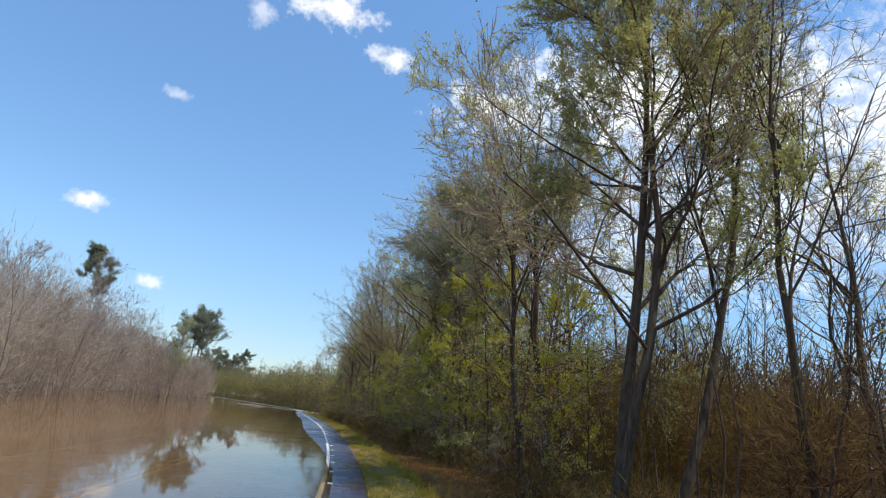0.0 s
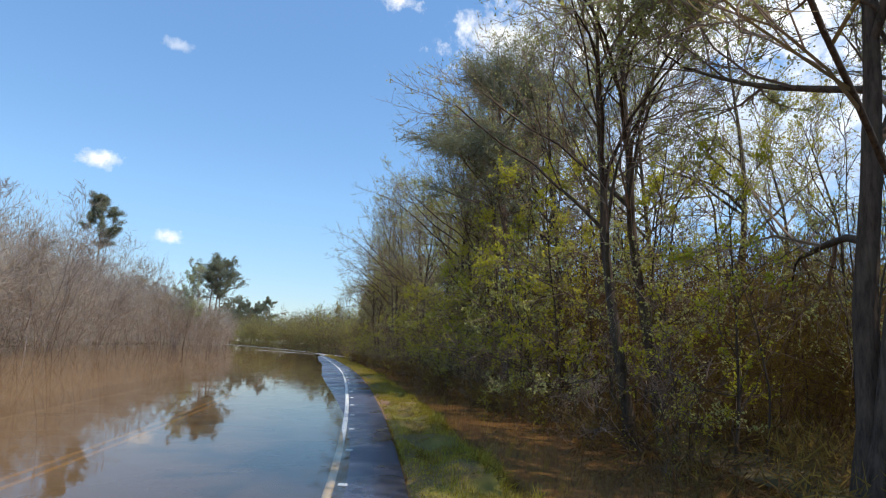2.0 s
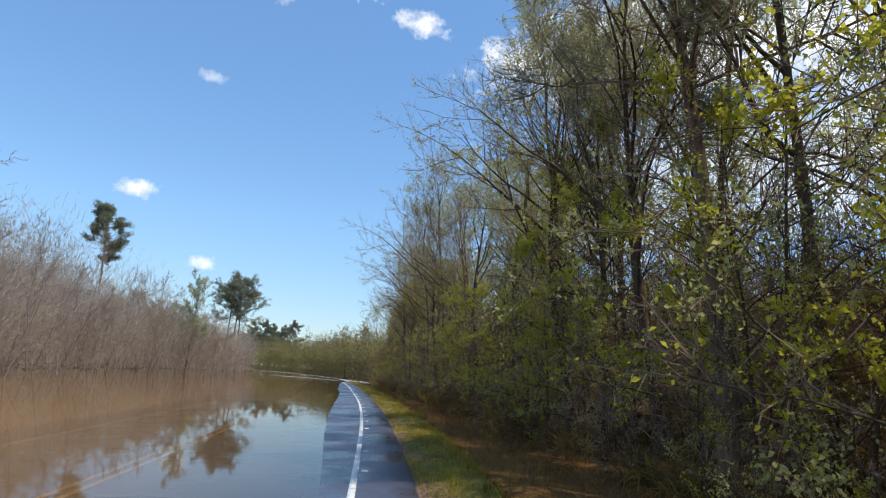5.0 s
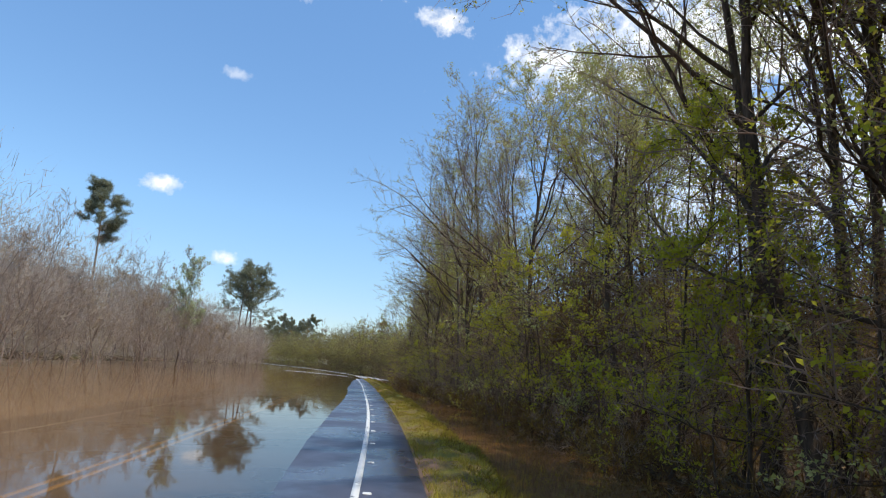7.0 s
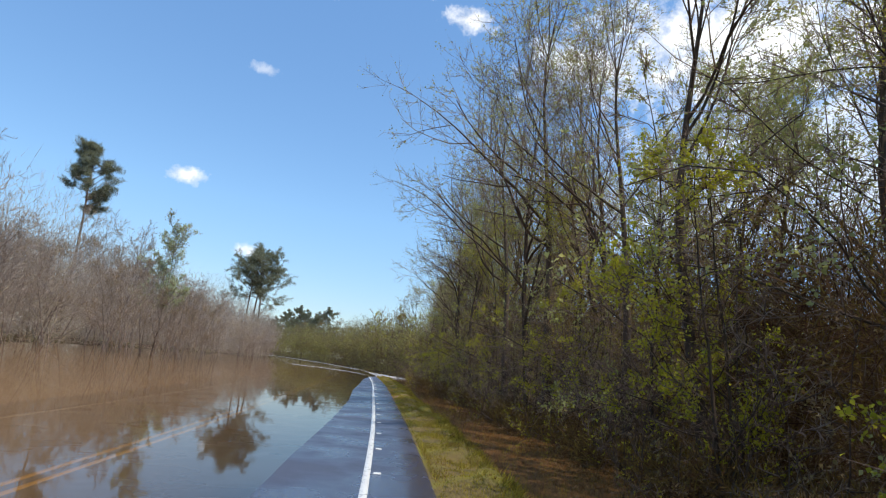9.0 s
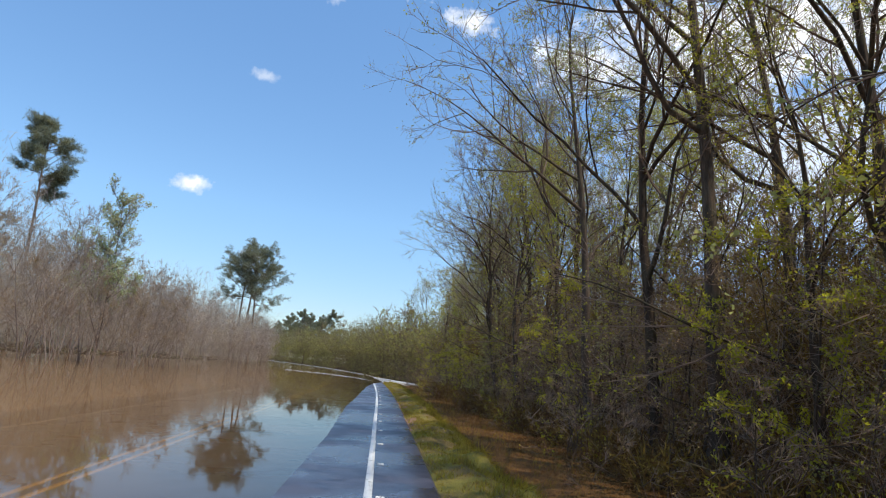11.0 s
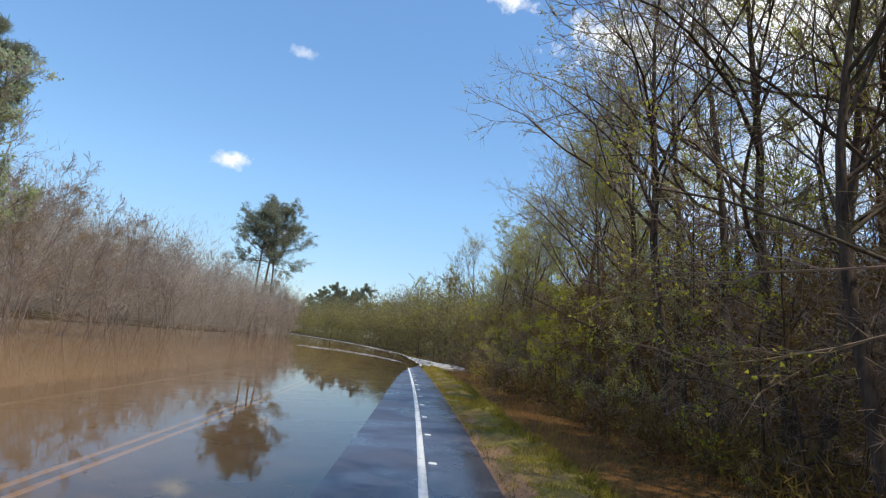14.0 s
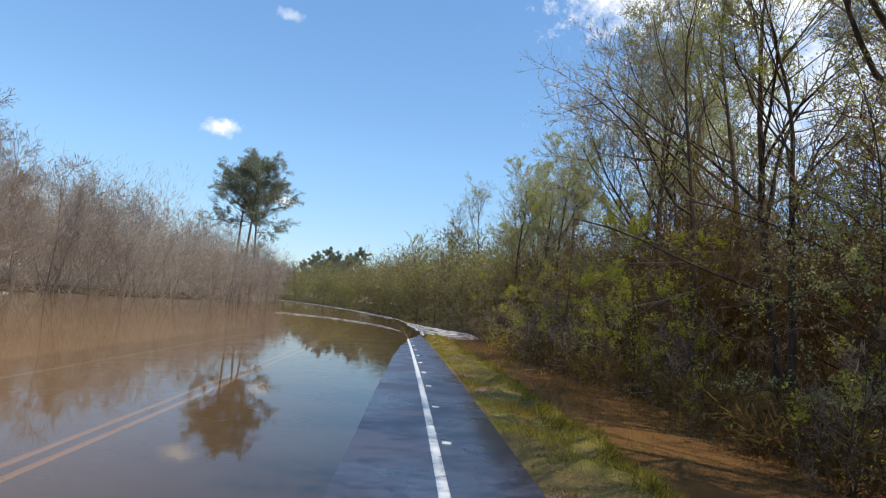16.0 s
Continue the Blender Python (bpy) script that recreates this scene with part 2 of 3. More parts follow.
def on_road(s, lat):
    """World x, y of a place beside the white line: s is the line's y there, lat metres to its right."""
    x, k = np.interp(s, CURVE_Y, CURVE_X), np.interp(s, CURVE_Y, CURVE_SLOPE)
    h = np.sqrt(1 + k * k)
    return x + lat / h, s - lat * k / h


# how far left of the line the water's edge lies
dry = table([(-300, -0.6), (-4, -0.25), (14, -0.18), (18.5, 0.0), (22.7, 0.27), (28, 0.61), (32, 0.88), (36, 1.08), (41, 1.27), (50, 1.3), (58, 1.15), (66, 1.05), (76, 1.17), (82, 1.05), (90, 0.92), (99, 0.66), (104, 0.4), (110, -0.1), (118, -1.1), (140, -1.6), (900, -1.6)])
shore = table([(-300, -17), (30, -16), (50, -18.5), (72, -21.5), (92, -23.5), (110, -24.5), (130, -23), (155, -18.5), (175, -15), (192, -10.8), (215, -9.5), (900, -9)])
drowned = table([(-300, 0.0), (108, 0.0), (122, 1.0), (900, 1.0)])


def road_z(s, lat):
    return LEVEL + TILT * (dry(s) + lat)


def rough(x, y, scale, amount):
    return amount * np.array([noise.noise((a * scale, b * scale, 3.7)) for a, b in zip(np.ravel(x), np.ravel(y))]).reshape(np.shape(x))


def ground_z(s, lat):
    x, y = on_road(s, lat)
    edge = road_z(s, np.minimum(lat, 1.0))
    wobble = rough(x, y, 0.45, 0.16)
    berm = edge - 0.02 + 0.06 * np.sin((lat - 0.95) * 1.6) + (rough(x, y, 0.8, 0.18) + rough(x, y, 2.3, 0.16)) * np.clip((lat - 0.95) / 0.5, 0, 1) - 0.12 * drowned(s)
    floor = 0.08 + rough(x, y, 0.12, 0.25) + np.clip(lat - 8, 0, 60) * 0.012
    z = np.where(lat < 0.97, edge - 0.06, berm)
    bank_end, far_side = 2.15 + 1.6 * wobble, 4.7 + 3.0 * wobble
    z = np.where(lat > bank_end, berm + (-0.62 - berm) * np.clip((lat - bank_end) / 0.8, 0, 1), z)
    z = np.where(lat > far_side, -0.62 + (floor + 0.62) * np.clip((lat - far_side) / 2.6, 0, 1), z)
    left = -0.75 + (0.3 + 0.75) * np.clip((shore(s) - 4 + 5 * wobble - lat) / 4.0, 0, 1)
    return np.where(lat < -7.8, np.minimum(left, np.where(lat > -9.5, edge - 0.06, 9)), z)


def sheet(name, s_rows, lat_rows, height, mat, depth=None):
    """A grid in road coordinates."""
    s, lat = np.meshgrid(np.array(s_rows, float), np.array(lat_rows, float), indexing="ij")
    x, y = on_road(s, lat)
    z = height(s, lat)
    a, b = s.shape
    i = np.arange(a * b).reshape(a, b)
    faces = np.stack([i[:-1, :-1], i[:-1, 1:], i[1:, 1:], i[1:, :-1]], -1).reshape(-1, 4)
    mesh = bpy.data.meshes.new(name)
    mesh.from_pydata(np.stack([x, y, z], -1).reshape(-1, 3).tolist(), [], faces.tolist())
    mesh.polygons.foreach_set("use_smooth", [True] * len(mesh.polygons))
    if depth is not None:
        mesh.attributes.new("depth", "FLOAT", "POINT").data.foreach_set("value", depth(s, lat).ravel().astype(np.float32))
    mesh.materials.append(mat)
    mesh.update()
    return new(name, mesh)


def joined(*runs):
    return np.unique(np.round(np.concatenate([np.arange(a, b, step) for a, b, step in runs]), 3))


S_NEAR = joined((-300, -60, 40), (-60, -10, 5), (-10, 130, 0.6), (130, 240, 3), (240, 900.1, 60))
ground = sheet("ground", S_NEAR, joined((-420, -60, 60), (-60, -26, 4), (-26, -9, 1.0), (-9, 0, 1.5), (0, 0.9, 0.45), (0.9, 7, 0.2), (7, 12, 0.8), (12, 40, 4), (40, 900.1, 90)), ground_z, SOIL)
tagged(ground, "brown leaf litter and mud under the woods", "ground", kind="structure")
ground.data.materials.append(BANK)
ground.data.materials.append(CLAY)


def paint_ground():
    """Grass on the verge, a strip of bare red clay by the asphalt."""
    cols = joined((-420, -60, 60), (-60, -26, 4), (-26, -9, 1.0), (-9, 0, 1.5), (0, 0.9, 0.45), (0.9, 7, 0.2), (7, 12, 0.8), (12, 40, 4), (40, 900.1, 90))
    mid = (cols[1:] + cols[:-1]) / 2
    kinds = np.zeros((len(S_NEAR) - 1, len(mid)), np.int32)
    kinds[:, (mid > 0.9) & (mid < 2.75)] = 1
    for r, s in enumerate(S_NEAR[:-1]):
        if noise.noise((s * 0.11, 1.3, 0)) > -0.12 and 10 < s < 125:
            kinds[r, (mid > 0.9) & (mid < 1.2 + 0.6 * noise.noise((s * 0.7, 0, 2)))] = 2
    ground.data.polygons.foreach_set("material_index", kinds.ravel())


paint_ground()

road = sheet("road", joined((-60, -10, 5), (-10, 130, 1.0), (130, 290, 4)), [-7.7, -7.6, -5.5, -3.8, -2.0, -1.0, 0, 0.5, 0.9, 0.97],
             lambda s, lat: road_z(s, lat) - 0.06 * (lat > 0.95) - 0.06 * (lat < -7.65), ASPHALT)
tagged(road, "damp blue-grey asphalt road, tilted and half flooded", "road", kind="structure")


def marking(name, lat0, lat1, s0, s1, mat, label):
    ob = sheet(name, np.arange(s0, s1, 0.8), [lat0, lat0 + 0.004, lat1 - 0.004, lat1], lambda s, lat: road_z(s, lat) + np.where((lat < lat0 + 0.002) | (lat > lat1 - 0.002), -0.002, 0.005), mat)
    return tagged(ob, label, "road marking", kind="structure")


marking("edge_line", -0.055, 0.055, -20, 190, WHITE_PAINT, "worn white edge line painted on the asphalt")
for lat in (-3.72, -3.98):
    marking("centre_line", lat - 0.05, lat + 0.05, -20, 150, YELLOW_PAINT, "yellow centre line under shallow muddy water")
marking("far_edge_line", -7.45, -7.34, -20, 150, WHITE_PAINT, "white edge line of the far lane, under water")

flood = sheet("flood_water", joined((-300, -20, 40), (-20, 130, 1.0), (130, 250, 3), (250, 500, 50)), joined((-240, -40, 25), (-40, -8, 2.0), (-8, 1.7, 0.3)),
              lambda s, lat: np.full_like(s, LEVEL) - 0.3 * np.clip(lat - 1.4, 0, 1), WATER, lambda s, lat: np.clip(LEVEL - np.where(lat < -7.6, -0.75, road_z(s, lat)), 0.0, 2))
tagged(flood, "still brown flood water mirroring sky and trees", "water", kind="structure")
ditch = sheet("ditch_water", joined((-60, 130, 1.0), (130, 250, 5)), joined((1.6, 9.0, 0.3)),
              lambda s, lat: np.full_like(s, -0.14), DITCH_WATER, lambda s, lat: np.clip(-0.14 - ground_z(s, lat), 0.0, 2))
tagged(ditch, "orange-brown muddy water in the roadside ditch", "water", kind="structure")


# ---- small builders ----
class Mesh:
    """Collects the triangles of one part."""

    def __init__(self):
        self.points, self.tris, self.count = [], [], 0

    def add(self, points, tris):
        self.points.append(np.asarray(points, float).reshape(-1, 3))
        self.tris.append(np.asarray(tris, int).reshape(-1, 3) + self.count)
        self.count += len(self.points[-1])

    def tube(self, line, radii, sides=3):
        line = np.array(line, float)
        ways = np.gradient(line, axis=0)
        ways /= np.linalg.norm(ways, axis=1)[:, None] + 1e-9
        ref = np.array((0.31, 0.17, 0.93)) if abs(ways[0][2]) < 0.8 else np.array((0.9, 0.3, 0.1))
        turns = np.arange(sides) * 2 * np.pi / sides
        u = np.cross(ways, ref)
        u /= np.linalg.norm(u, axis=1)[:, None] + 1e-9
        v = np.cross(ways, u)
        rad = np.array(radii, float)[:, None, None]
        ring = line[:, None] + rad * (u[:, None] * np.cos(turns)[None, :, None] + v[:, None] * np.sin(turns)[None, :, None])
        i = np.arange(len(line) * sides).reshape(len(line), sides)
        a, b = i[:-1], np.roll(i, -1, 1)[:-1]
        c, d = i[1:], np.roll(i, -1, 1)[1:]
        self.add(ring, np.concatenate([np.stack([a, b, d], -1).reshape(-1, 3), np.stack([a, d, c], -1).reshape(-1, 3)]))

    def blades(self, at, way, across):
        """Thin tapering twigs or needles, one triangle each."""
        n = len(at)
        if n:
            self.add(np.stack([at - across, at + across, at + way], 1), np.arange(3 * n).reshape(n, 3))

    def leaves(self, at, way, across, fold):
        n = len(at)
        if n:
            i = np.arange(4 * n).reshape(n, 4)
            mid = at + way * 0.5 + fold
            self.add(np.stack([at, mid + across, at + way, mid - across], 1), np.concatenate([i[:, [0, 1, 2]], i[:, [0, 2, 3]]]))

    def data(self, name, mat, smooth=False):
        mesh = bpy.data.meshes.new(name)
        points, tris = np.concatenate(self.points), np.concatenate(self.tris)
        mesh.vertices.add(len(points))
        mesh.vertices.foreach_set("co", points.astype(np.float32).ravel())
        mesh.loops.add(tris.size)
        mesh.loops.foreach_set("vertex_index", tris.astype(np.int32).ravel())
        mesh.polygons.add(len(tris))
        mesh.polygons.foreach_set("loop_start", np.arange(0, tris.size, 3, dtype=np.int32))
        mesh.polygons.foreach_set("use_smooth", np.full(len(tris), smooth))
        mesh.update(calc_edges=True)
        mesh.materials.append(mat)
        return mesh


def part(name, shape, mat, parent, label="", smooth=False, kind=""):
    ob = new(name, shape.data(name, mat, smooth))
    ob.parent = parent
    return tagged(ob, label, kind=kind)


def unit(v):
    return v / (np.linalg.norm(v, axis=-1, keepdims=True) + 1e-9)


def bend_line(rng, start, way, length, steps, wander, lift):
    """A crooked line that starts at a point and drifts upwards (or sags, with lift below 0)."""
    line, at, way = [np.array(start, float)], np.array(start, float), unit(np.array(way, float))
    for _ in range(steps):
        way = unit(way + rng.normal(0, wander, 3) + np.array((0, 0, lift)))
        at = at + way * length / steps
        line.append(at)
    return np.array(line)


def along(line, f):
    k = f * (len(line) - 1)
    i = min(int(k), len(line) - 2)
    return line[i] + (k - i) * (line[i + 1] - line[i]), unit(line[i + 1] - line[i])


def outwards(rng, way, spread):
    side = unit(np.cross(way, rng.normal(0, 1, 3)))
    return unit(way * math.cos(spread) + side * math.sin(spread))


def sprays(rng, line, count, long, stray=0.8):
    """Starts and ways of many fine twigs along a line."""
    f = rng.uniform(0.1, 1.0, count) * (len(line) - 1)
    i = np.minimum(f.astype(int), len(line) - 2)
    at = line[i] + (f - i)[:, None] * (line[i + 1] - line[i])
    way = unit(unit(line[i + 1] - line[i]) + rng.normal(0, stray, (count, 3)) + np.array((0, 0, 0.2)))
    return at, way * (long * rng.uniform(0.5, 1.3, (count, 1)))


def scatter(rng, crown, at, way, each, size):
    """Small folded leaves along fine twigs."""
    at, way = np.repeat(at, each, 0), np.repeat(way, each, 0)
    n = len(at)
    at = at + way * rng.uniform(0.2, 1.05, (n, 1)) + rng.normal(0, size * 0.35, (n, 3))
    away = unit(unit(way) * 0.5 + rng.normal(0, 0.8, (n, 3)))
    long = size * rng.uniform(0.55, 1.35, (n, 1))
    across = unit(np.cross(away, rng.normal(0, 1, (n, 3)))) * long * 0.36
    if size < 0.072:
        crown.blades(at, away * long, across)
    else:
        crown.leaves(at, away * long, across, np.array((0, 0, 1.0)) * long * 0.12)


def broadleaf(name, seed, height, girth, fork, limbs, twigs, fine, spread, leaf, leaves, bark, leaf_mat, label, category="tree", reach=0.42, stems=1, lift=0.10, thick=0.009, split=False, lean=0.22, spray=0.13, toward=0.0, twig_mat=None, inner=0.15):
    """A tree or shrub: stems, limbs that rise off them, twigs on the limbs, fine sprays with sparse young leaves."""
    rng = np.random.default_rng(seed)
    root = tagged(new(name), label, category)
    trunk, brush, crown = Mesh(), Mesh(), Mesh()
    for k in range(stems):
        tall = height * (1.0 if k == 0 else rng.uniform(0.6, 1.0))
        base = np.array((0, 0, -0.5)) if k == 0 else np.array((*rng.normal(0, 0.2 + 0.05 * stems, 2), -0.5))
        way = np.array((0, 0, 1.0)) if stems == 1 else np.r_[rng.normal(0, lean, 2), 1.0]
        line = bend_line(rng, base, way, tall + 0.5, 11, 0.075, 0.05)
        share = np.linspace(0, 1, len(line))
        rad = girth * (1 - 0.93 * share**0.8) * (1.0 if k == 0 else rng.uniform(0.5, 0.9))
        rad[0] *= 1.5
        trunk.tube(line, rad, 8 if girth > 0.1 else 4)
        for j in range(limbs):
            f = fork + (0.97 - fork) * ((j + rng.uniform(0, 0.9)) / limbs) ** 0.85
            at, up = along(line, f)
            way = outwards(rng, up, rng.uniform(*spread))
            way = unit(way + np.array((-toward, 0, 0)) * (1 - 0.5 * f))
            size = tall * reach * (1.15 - f * 0.85) * rng.uniform(0.55, 1.25) * (1 - toward * way[0])
            r0 = max(np.interp(f, share, rad) * rng.uniform(0.4, 0.7), thick * 1.5)
            limb = bend_line(rng, at, way, size, 6, 0.21, lift)
            leafy = rng.choice((0.0, 0.2, 0.5, 1.7))
            wood = Mesh() if split else trunk
            wood.tube(limb, np.linspace(r0, thick, len(limb)), 5 if split else 3)
            if split:
                part("limb", wood, bark, root, smooth=True)
            for _ in range(twigs):
                g = rng.uniform(inner, 1.0)
                at2, up2 = along(limb, g)
                twig = bend_line(rng, at2, outwards(rng, up2, rng.uniform(0.4, 1.0)), size * rng.uniform(0.2, 0.45), 2, 0.18, lift)
                brush.tube(twig, (max(r0 * 0.35 * (1.1 - g), thick * 1.2), thick, thick * 0.5), 3)
                at3, way3 = sprays(rng, twig, fine, max(size * spray, 0.25))
                brush.blades(at3, way3, unit(np.cross(way3, rng.normal(0, 1, way3.shape))) * thick * 0.8)
                some = round(leaves * leafy)
                if some:
                    scatter(rng, crown, at3, way3, some, leaf)
    part("trunk", trunk, bark, root, smooth=True)
    part("twig", brush, twig_mat or bark, root, kind="stuff")
    if crown.count:
        part("crown", crown, leaf_mat, root)
    return root


def grown(name, seed, height, girth, label, bark, twig_mat, leaf_mat, category="tree", fork=0.25, spread=(0.3, 0.75), limbs=12, kids=(6, 5), reach=0.5, leaf=0.08, leaves=3, fine=9, stems=1, toward=0.25, thick=0.007, lean=0.05, lift=0.05, split=False, wander=0.13, spray=0.5, tilt=(0.0, 0.0)):
    """A hardwood that divides again and again: stems, rising limbs, boughs, twigs, fine sprays with young leaves at their ends."""
    rng = np.random.default_rng(seed)
    root = tagged(new(name), label, category)
    trunk, brush, crown = Mesh(), Mesh(), Mesh()

    def sprout(start, way, length, r0, level, wood, leafy):
        steps = (6, 4, 3)[level]
        line = bend_line(rng, start, way, length, steps, wander + 0.03 * level, lift)
        (wood if level == 0 else brush).tube(line, np.linspace(r0, max(thick * (0.9 - 0.2 * level), r0 * 0.3), len(line)), (5, 4, 3)[level])
        if level == 2:
            at, out = sprays(rng, line, fine, max(length * spray, 0.3), 0.55)
            brush.blades(at, out, unit(np.cross(out, rng.normal(0, 1, out.shape))) * thick * 0.9)
            some = int(leaves * leafy + rng.uniform(0, 1))
            if some:
                scatter(rng, crown, at, out, some, leaf)
            return
        n = kids[level]
        for j in range(n):
            f = 0.22 + 0.78 * (j + rng.uniform(0.2, 1.0)) / n
            at, up = along(line, f)
            sprout(at, outwards(rng, up, rng.uniform(0.35, 0.9)), length * rng.uniform(0.4, 0.62) * (1.2 - 0.45 * f), max(r0 * (0.62 - 0.35 * f), thick), level + 1, wood, leafy)

    for k in range(stems):
        tall = height * (1.0 if k == 0 else rng.uniform(0.78, 1.0))
        base = np.array((0, 0, -0.5)) if k == 0 else np.array((*(unit(rng.normal(0, 1, 2)) * girth * 0.8), -0.5))
        line = bend_line(rng, base, np.r_[rng.normal(0, lean, 2) * (1 if stems == 1 else 1.6) + np.array(tilt), 1.0], tall * 0.9 + 0.5, 10, 0.06, 0.06)
        share = np.linspace(0, 1, len(line))
        rad = girth * (1 - 0.9 * share**0.9) * (1.0 if k == 0 else 0.85)
        rad[0] *= 1.6
        trunk.tube(line, rad, 9 if girth > 0.12 else 5)
        for j in range(limbs):
            f = fork + (1.0 - fork) * ((j + rng.uniform(0, 0.9)) / limbs) ** 0.9
            at, up = along(line, min(f, 0.99))
            way = unit(outwards(rng, up, rng.uniform(*spread) * (1.15 - 0.6 * f)) + np.array((-toward * rng.uniform(0, 1), 0, 0)))
            size = tall * reach * (1.12 - 0.72 * f) * rng.uniform(0.65, 1.15) * (1 - 0.5 * toward * way[0])
            wood = Mesh() if split else trunk
            sprout(at, way, size, max(float(np.interp(f, share, rad)) * rng.uniform(0.45, 0.7), thick * 1.6), 0, wood, rng.choice((0.25, 0.7, 1.1, 1.6)))
            if split:
                part("limb", wood, bark, root, smooth=True)
    part("trunk", trunk, bark, root, smooth=True)
    part("twig", brush, twig_mat, root, kind="stuff")
    if crown.count:
        part("crown", crown, leaf_mat, root)
    return root


def pine(name, seed, height, girth, bare, limbs, reach, label, needle=0.05, tuft=16, lean=0.0):
    """A loblolly pine: a tall bare bole and a rounded crown of needle tufts on spreading limbs."""
    rng = np.random.default_rng(seed)
    root = tagged(new(name), label, "pine tree")
    trunk, crown = Mesh(), Mesh()
    line = bend_line(rng, (0, 0, -0.5), (rng.normal(0, 0.03) + lean, rng.normal(0, 0.03), 1), height + 0.5, 10, 0.02, 0.05)
    trunk.tube(line, np.linspace(girth, girth * 0.22, len(line)), 8)
    for j in range(limbs):
        f = bare + (0.99 - bare) * (j + rng.uniform(0, 1)) / limbs
        at, up = along(line, f)
        top = (f - bare) / (1 - bare)
        size = height * reach * (0.45 + 0.75 * math.sin(math.pi * min(1, 0.3 + top * 0.65))) * rng.uniform(0.6, 1.15)
        limb = bend_line(rng, at, outwards(rng, up, rng.uniform(1.1, 1.6) * (1.1 - 0.5 * top)), size, 5, 0.14, 0.10)
        wood = Mesh()
        wood.tube(limb, np.linspace(girth * 0.22, 0.02, len(limb)), 4)
        for _ in range(8):
            at2, up2 = along(limb, rng.uniform(0.5, 1.0))
            twig = bend_line(rng, at2, unit(outwards(rng, up2, rng.uniform(0.5, 1.3)) * (1, 1, 0.75)), size * rng.uniform(0.15, 0.36), 3, 0.12, 0.10)
            wood.tube(twig, (0.025, 0.02, 0.015, 0.01), 3)
            ends = np.repeat(np.array([along(twig, g)[0] for g in (0.4, 0.7, 1.0)]), tuft, 0)
            ways = unit(unit(twig[-1] - twig[0]) * 0.5 + rng.normal(0, 0.7, ends.shape)) * rng.uniform(0.35, 0.7, (len(ends), 1))
            crown.blades(ends + rng.normal(0, 0.2, ends.shape) * (1, 1, 0.8), ways * (1, 1, 0.9), unit(rng.normal(0, 1, ends.shape)) * needle)
        part("limb", wood, BARK_PINE, root)
    part("trunk", trunk, BARK_PINE, root, smooth=True)
    part("crown", crown, NEEDLE, root)
    return root


def ground_at(s, lat):
    return float(ground_z(np.array([float(s)]), np.array([float(lat)]))[0])


MADE = set()


def stand(ob, s, lat, turn, size=1.0, group="", squash=1.0, label=""):
    """Stands the grown tree itself beside the road, and copies of it from the second time on."""
    x, y = (float(a) for a in on_road(s, lat))
    m = pose(x, y, ground_at(s, lat), 0, 0, turn)
    if ob.name in MADE:
        twin = copy_thing(ob, m)
    else:
        MADE.add(ob.name)
        twin = ob
        twin.matrix_basis = m
    twin.scale = (size, size, size * squash)
    return tagged(twin, label, group=group)


# ---- the woods' depth: brush too fine and too dense to count ----
def wood_mass(name, spans, crowns, each, tall, blade, mat, label, seed, rise=0.3, stray=0.7, wide=0.3):
    """Rounded crowns of fine twigs between two offsets of the road; spans: (s0, s1, near edge, far edge)."""
    rng = np.random.default_rng(seed)
    brush = Mesh()
    for s0, s1, near, far in spans:
        n = int(crowns * (s1 - s0))
        s = rng.uniform(s0, s1, n)
        lat = near(s) + (far(s) - near(s)) * rng.uniform(0, 1, n)
        x, y = on_road(s, lat)
        high = tall(s) * rng.uniform(0.62, 1.0, n)
        x, y, high = (np.repeat(a, each) for a in (x, y, high))
        n = len(x)
        way = unit(rng.normal(0, 1, (n, 3)))
        ball = way * rng.uniform(0, 1, (n, 1)) ** 0.5
        low = rng.uniform(0, 1, n) < 0.36
        z = np.where(low, high * rng.uniform(0, 0.55, n), high * (0.6 + 0.4 * ball[:, 2])) - 0.2
        r = high * wide * np.where(low, 0.8, 1.0)
        at = np.stack([x + ball[:, 0] * r, y + ball[:, 1] * r, z], 1)
        way = unit(way * 0.6 + rng.normal(0, stray, (n, 3)) + np.array((0, 0, rise))) * (blade[1] * rng.uniform(0.5, 1.4, (n, 1)))
        brush.blades(at, way, unit(np.cross(way, rng.normal(0, 1, way.shape))) * blade[0] / 2)
    ob = new(name, brush.data(name, mat))
    return tagged(ob, label, "woods", kind="stuff")


def brush_material(name, colours, patches=0.16):
    m, n = material(name)
    pick = n.add("ShaderNodeNewGeometry").outputs["Random Per Island"]
    patch = n.math("MULTIPLY_ADD", n.noise(place(n), patches, 3.0), 2.4, -0.7, clamp=True)
    mixed = n.math("ADD", n.math("MULTIPLY", pick, 0.55), n.math("MULTIPLY", patch, 0.5))
    colour = n.ramp(mixed, *[(0.1 + 0.8 * i / (len(colours) - 1), c) for i, c in enumerate(colours)])
    d, t, both = n.add("ShaderNodeBsdfDiffuse"), n.add("ShaderNodeBsdfTranslucent"), n.add("ShaderNodeMixShader")
    n.put(d.inputs["Color"], colour)
    n.put(t.inputs["Color"], colour)
    both.inputs[0].default_value = 0.5
    n.put(both.inputs[1], d.outputs[0])
    n.put(both.inputs[2], t.outputs[0])
    n.put(n.add("ShaderNodeOutputMaterial").inputs["Surface"], both.outputs[0])
    return m


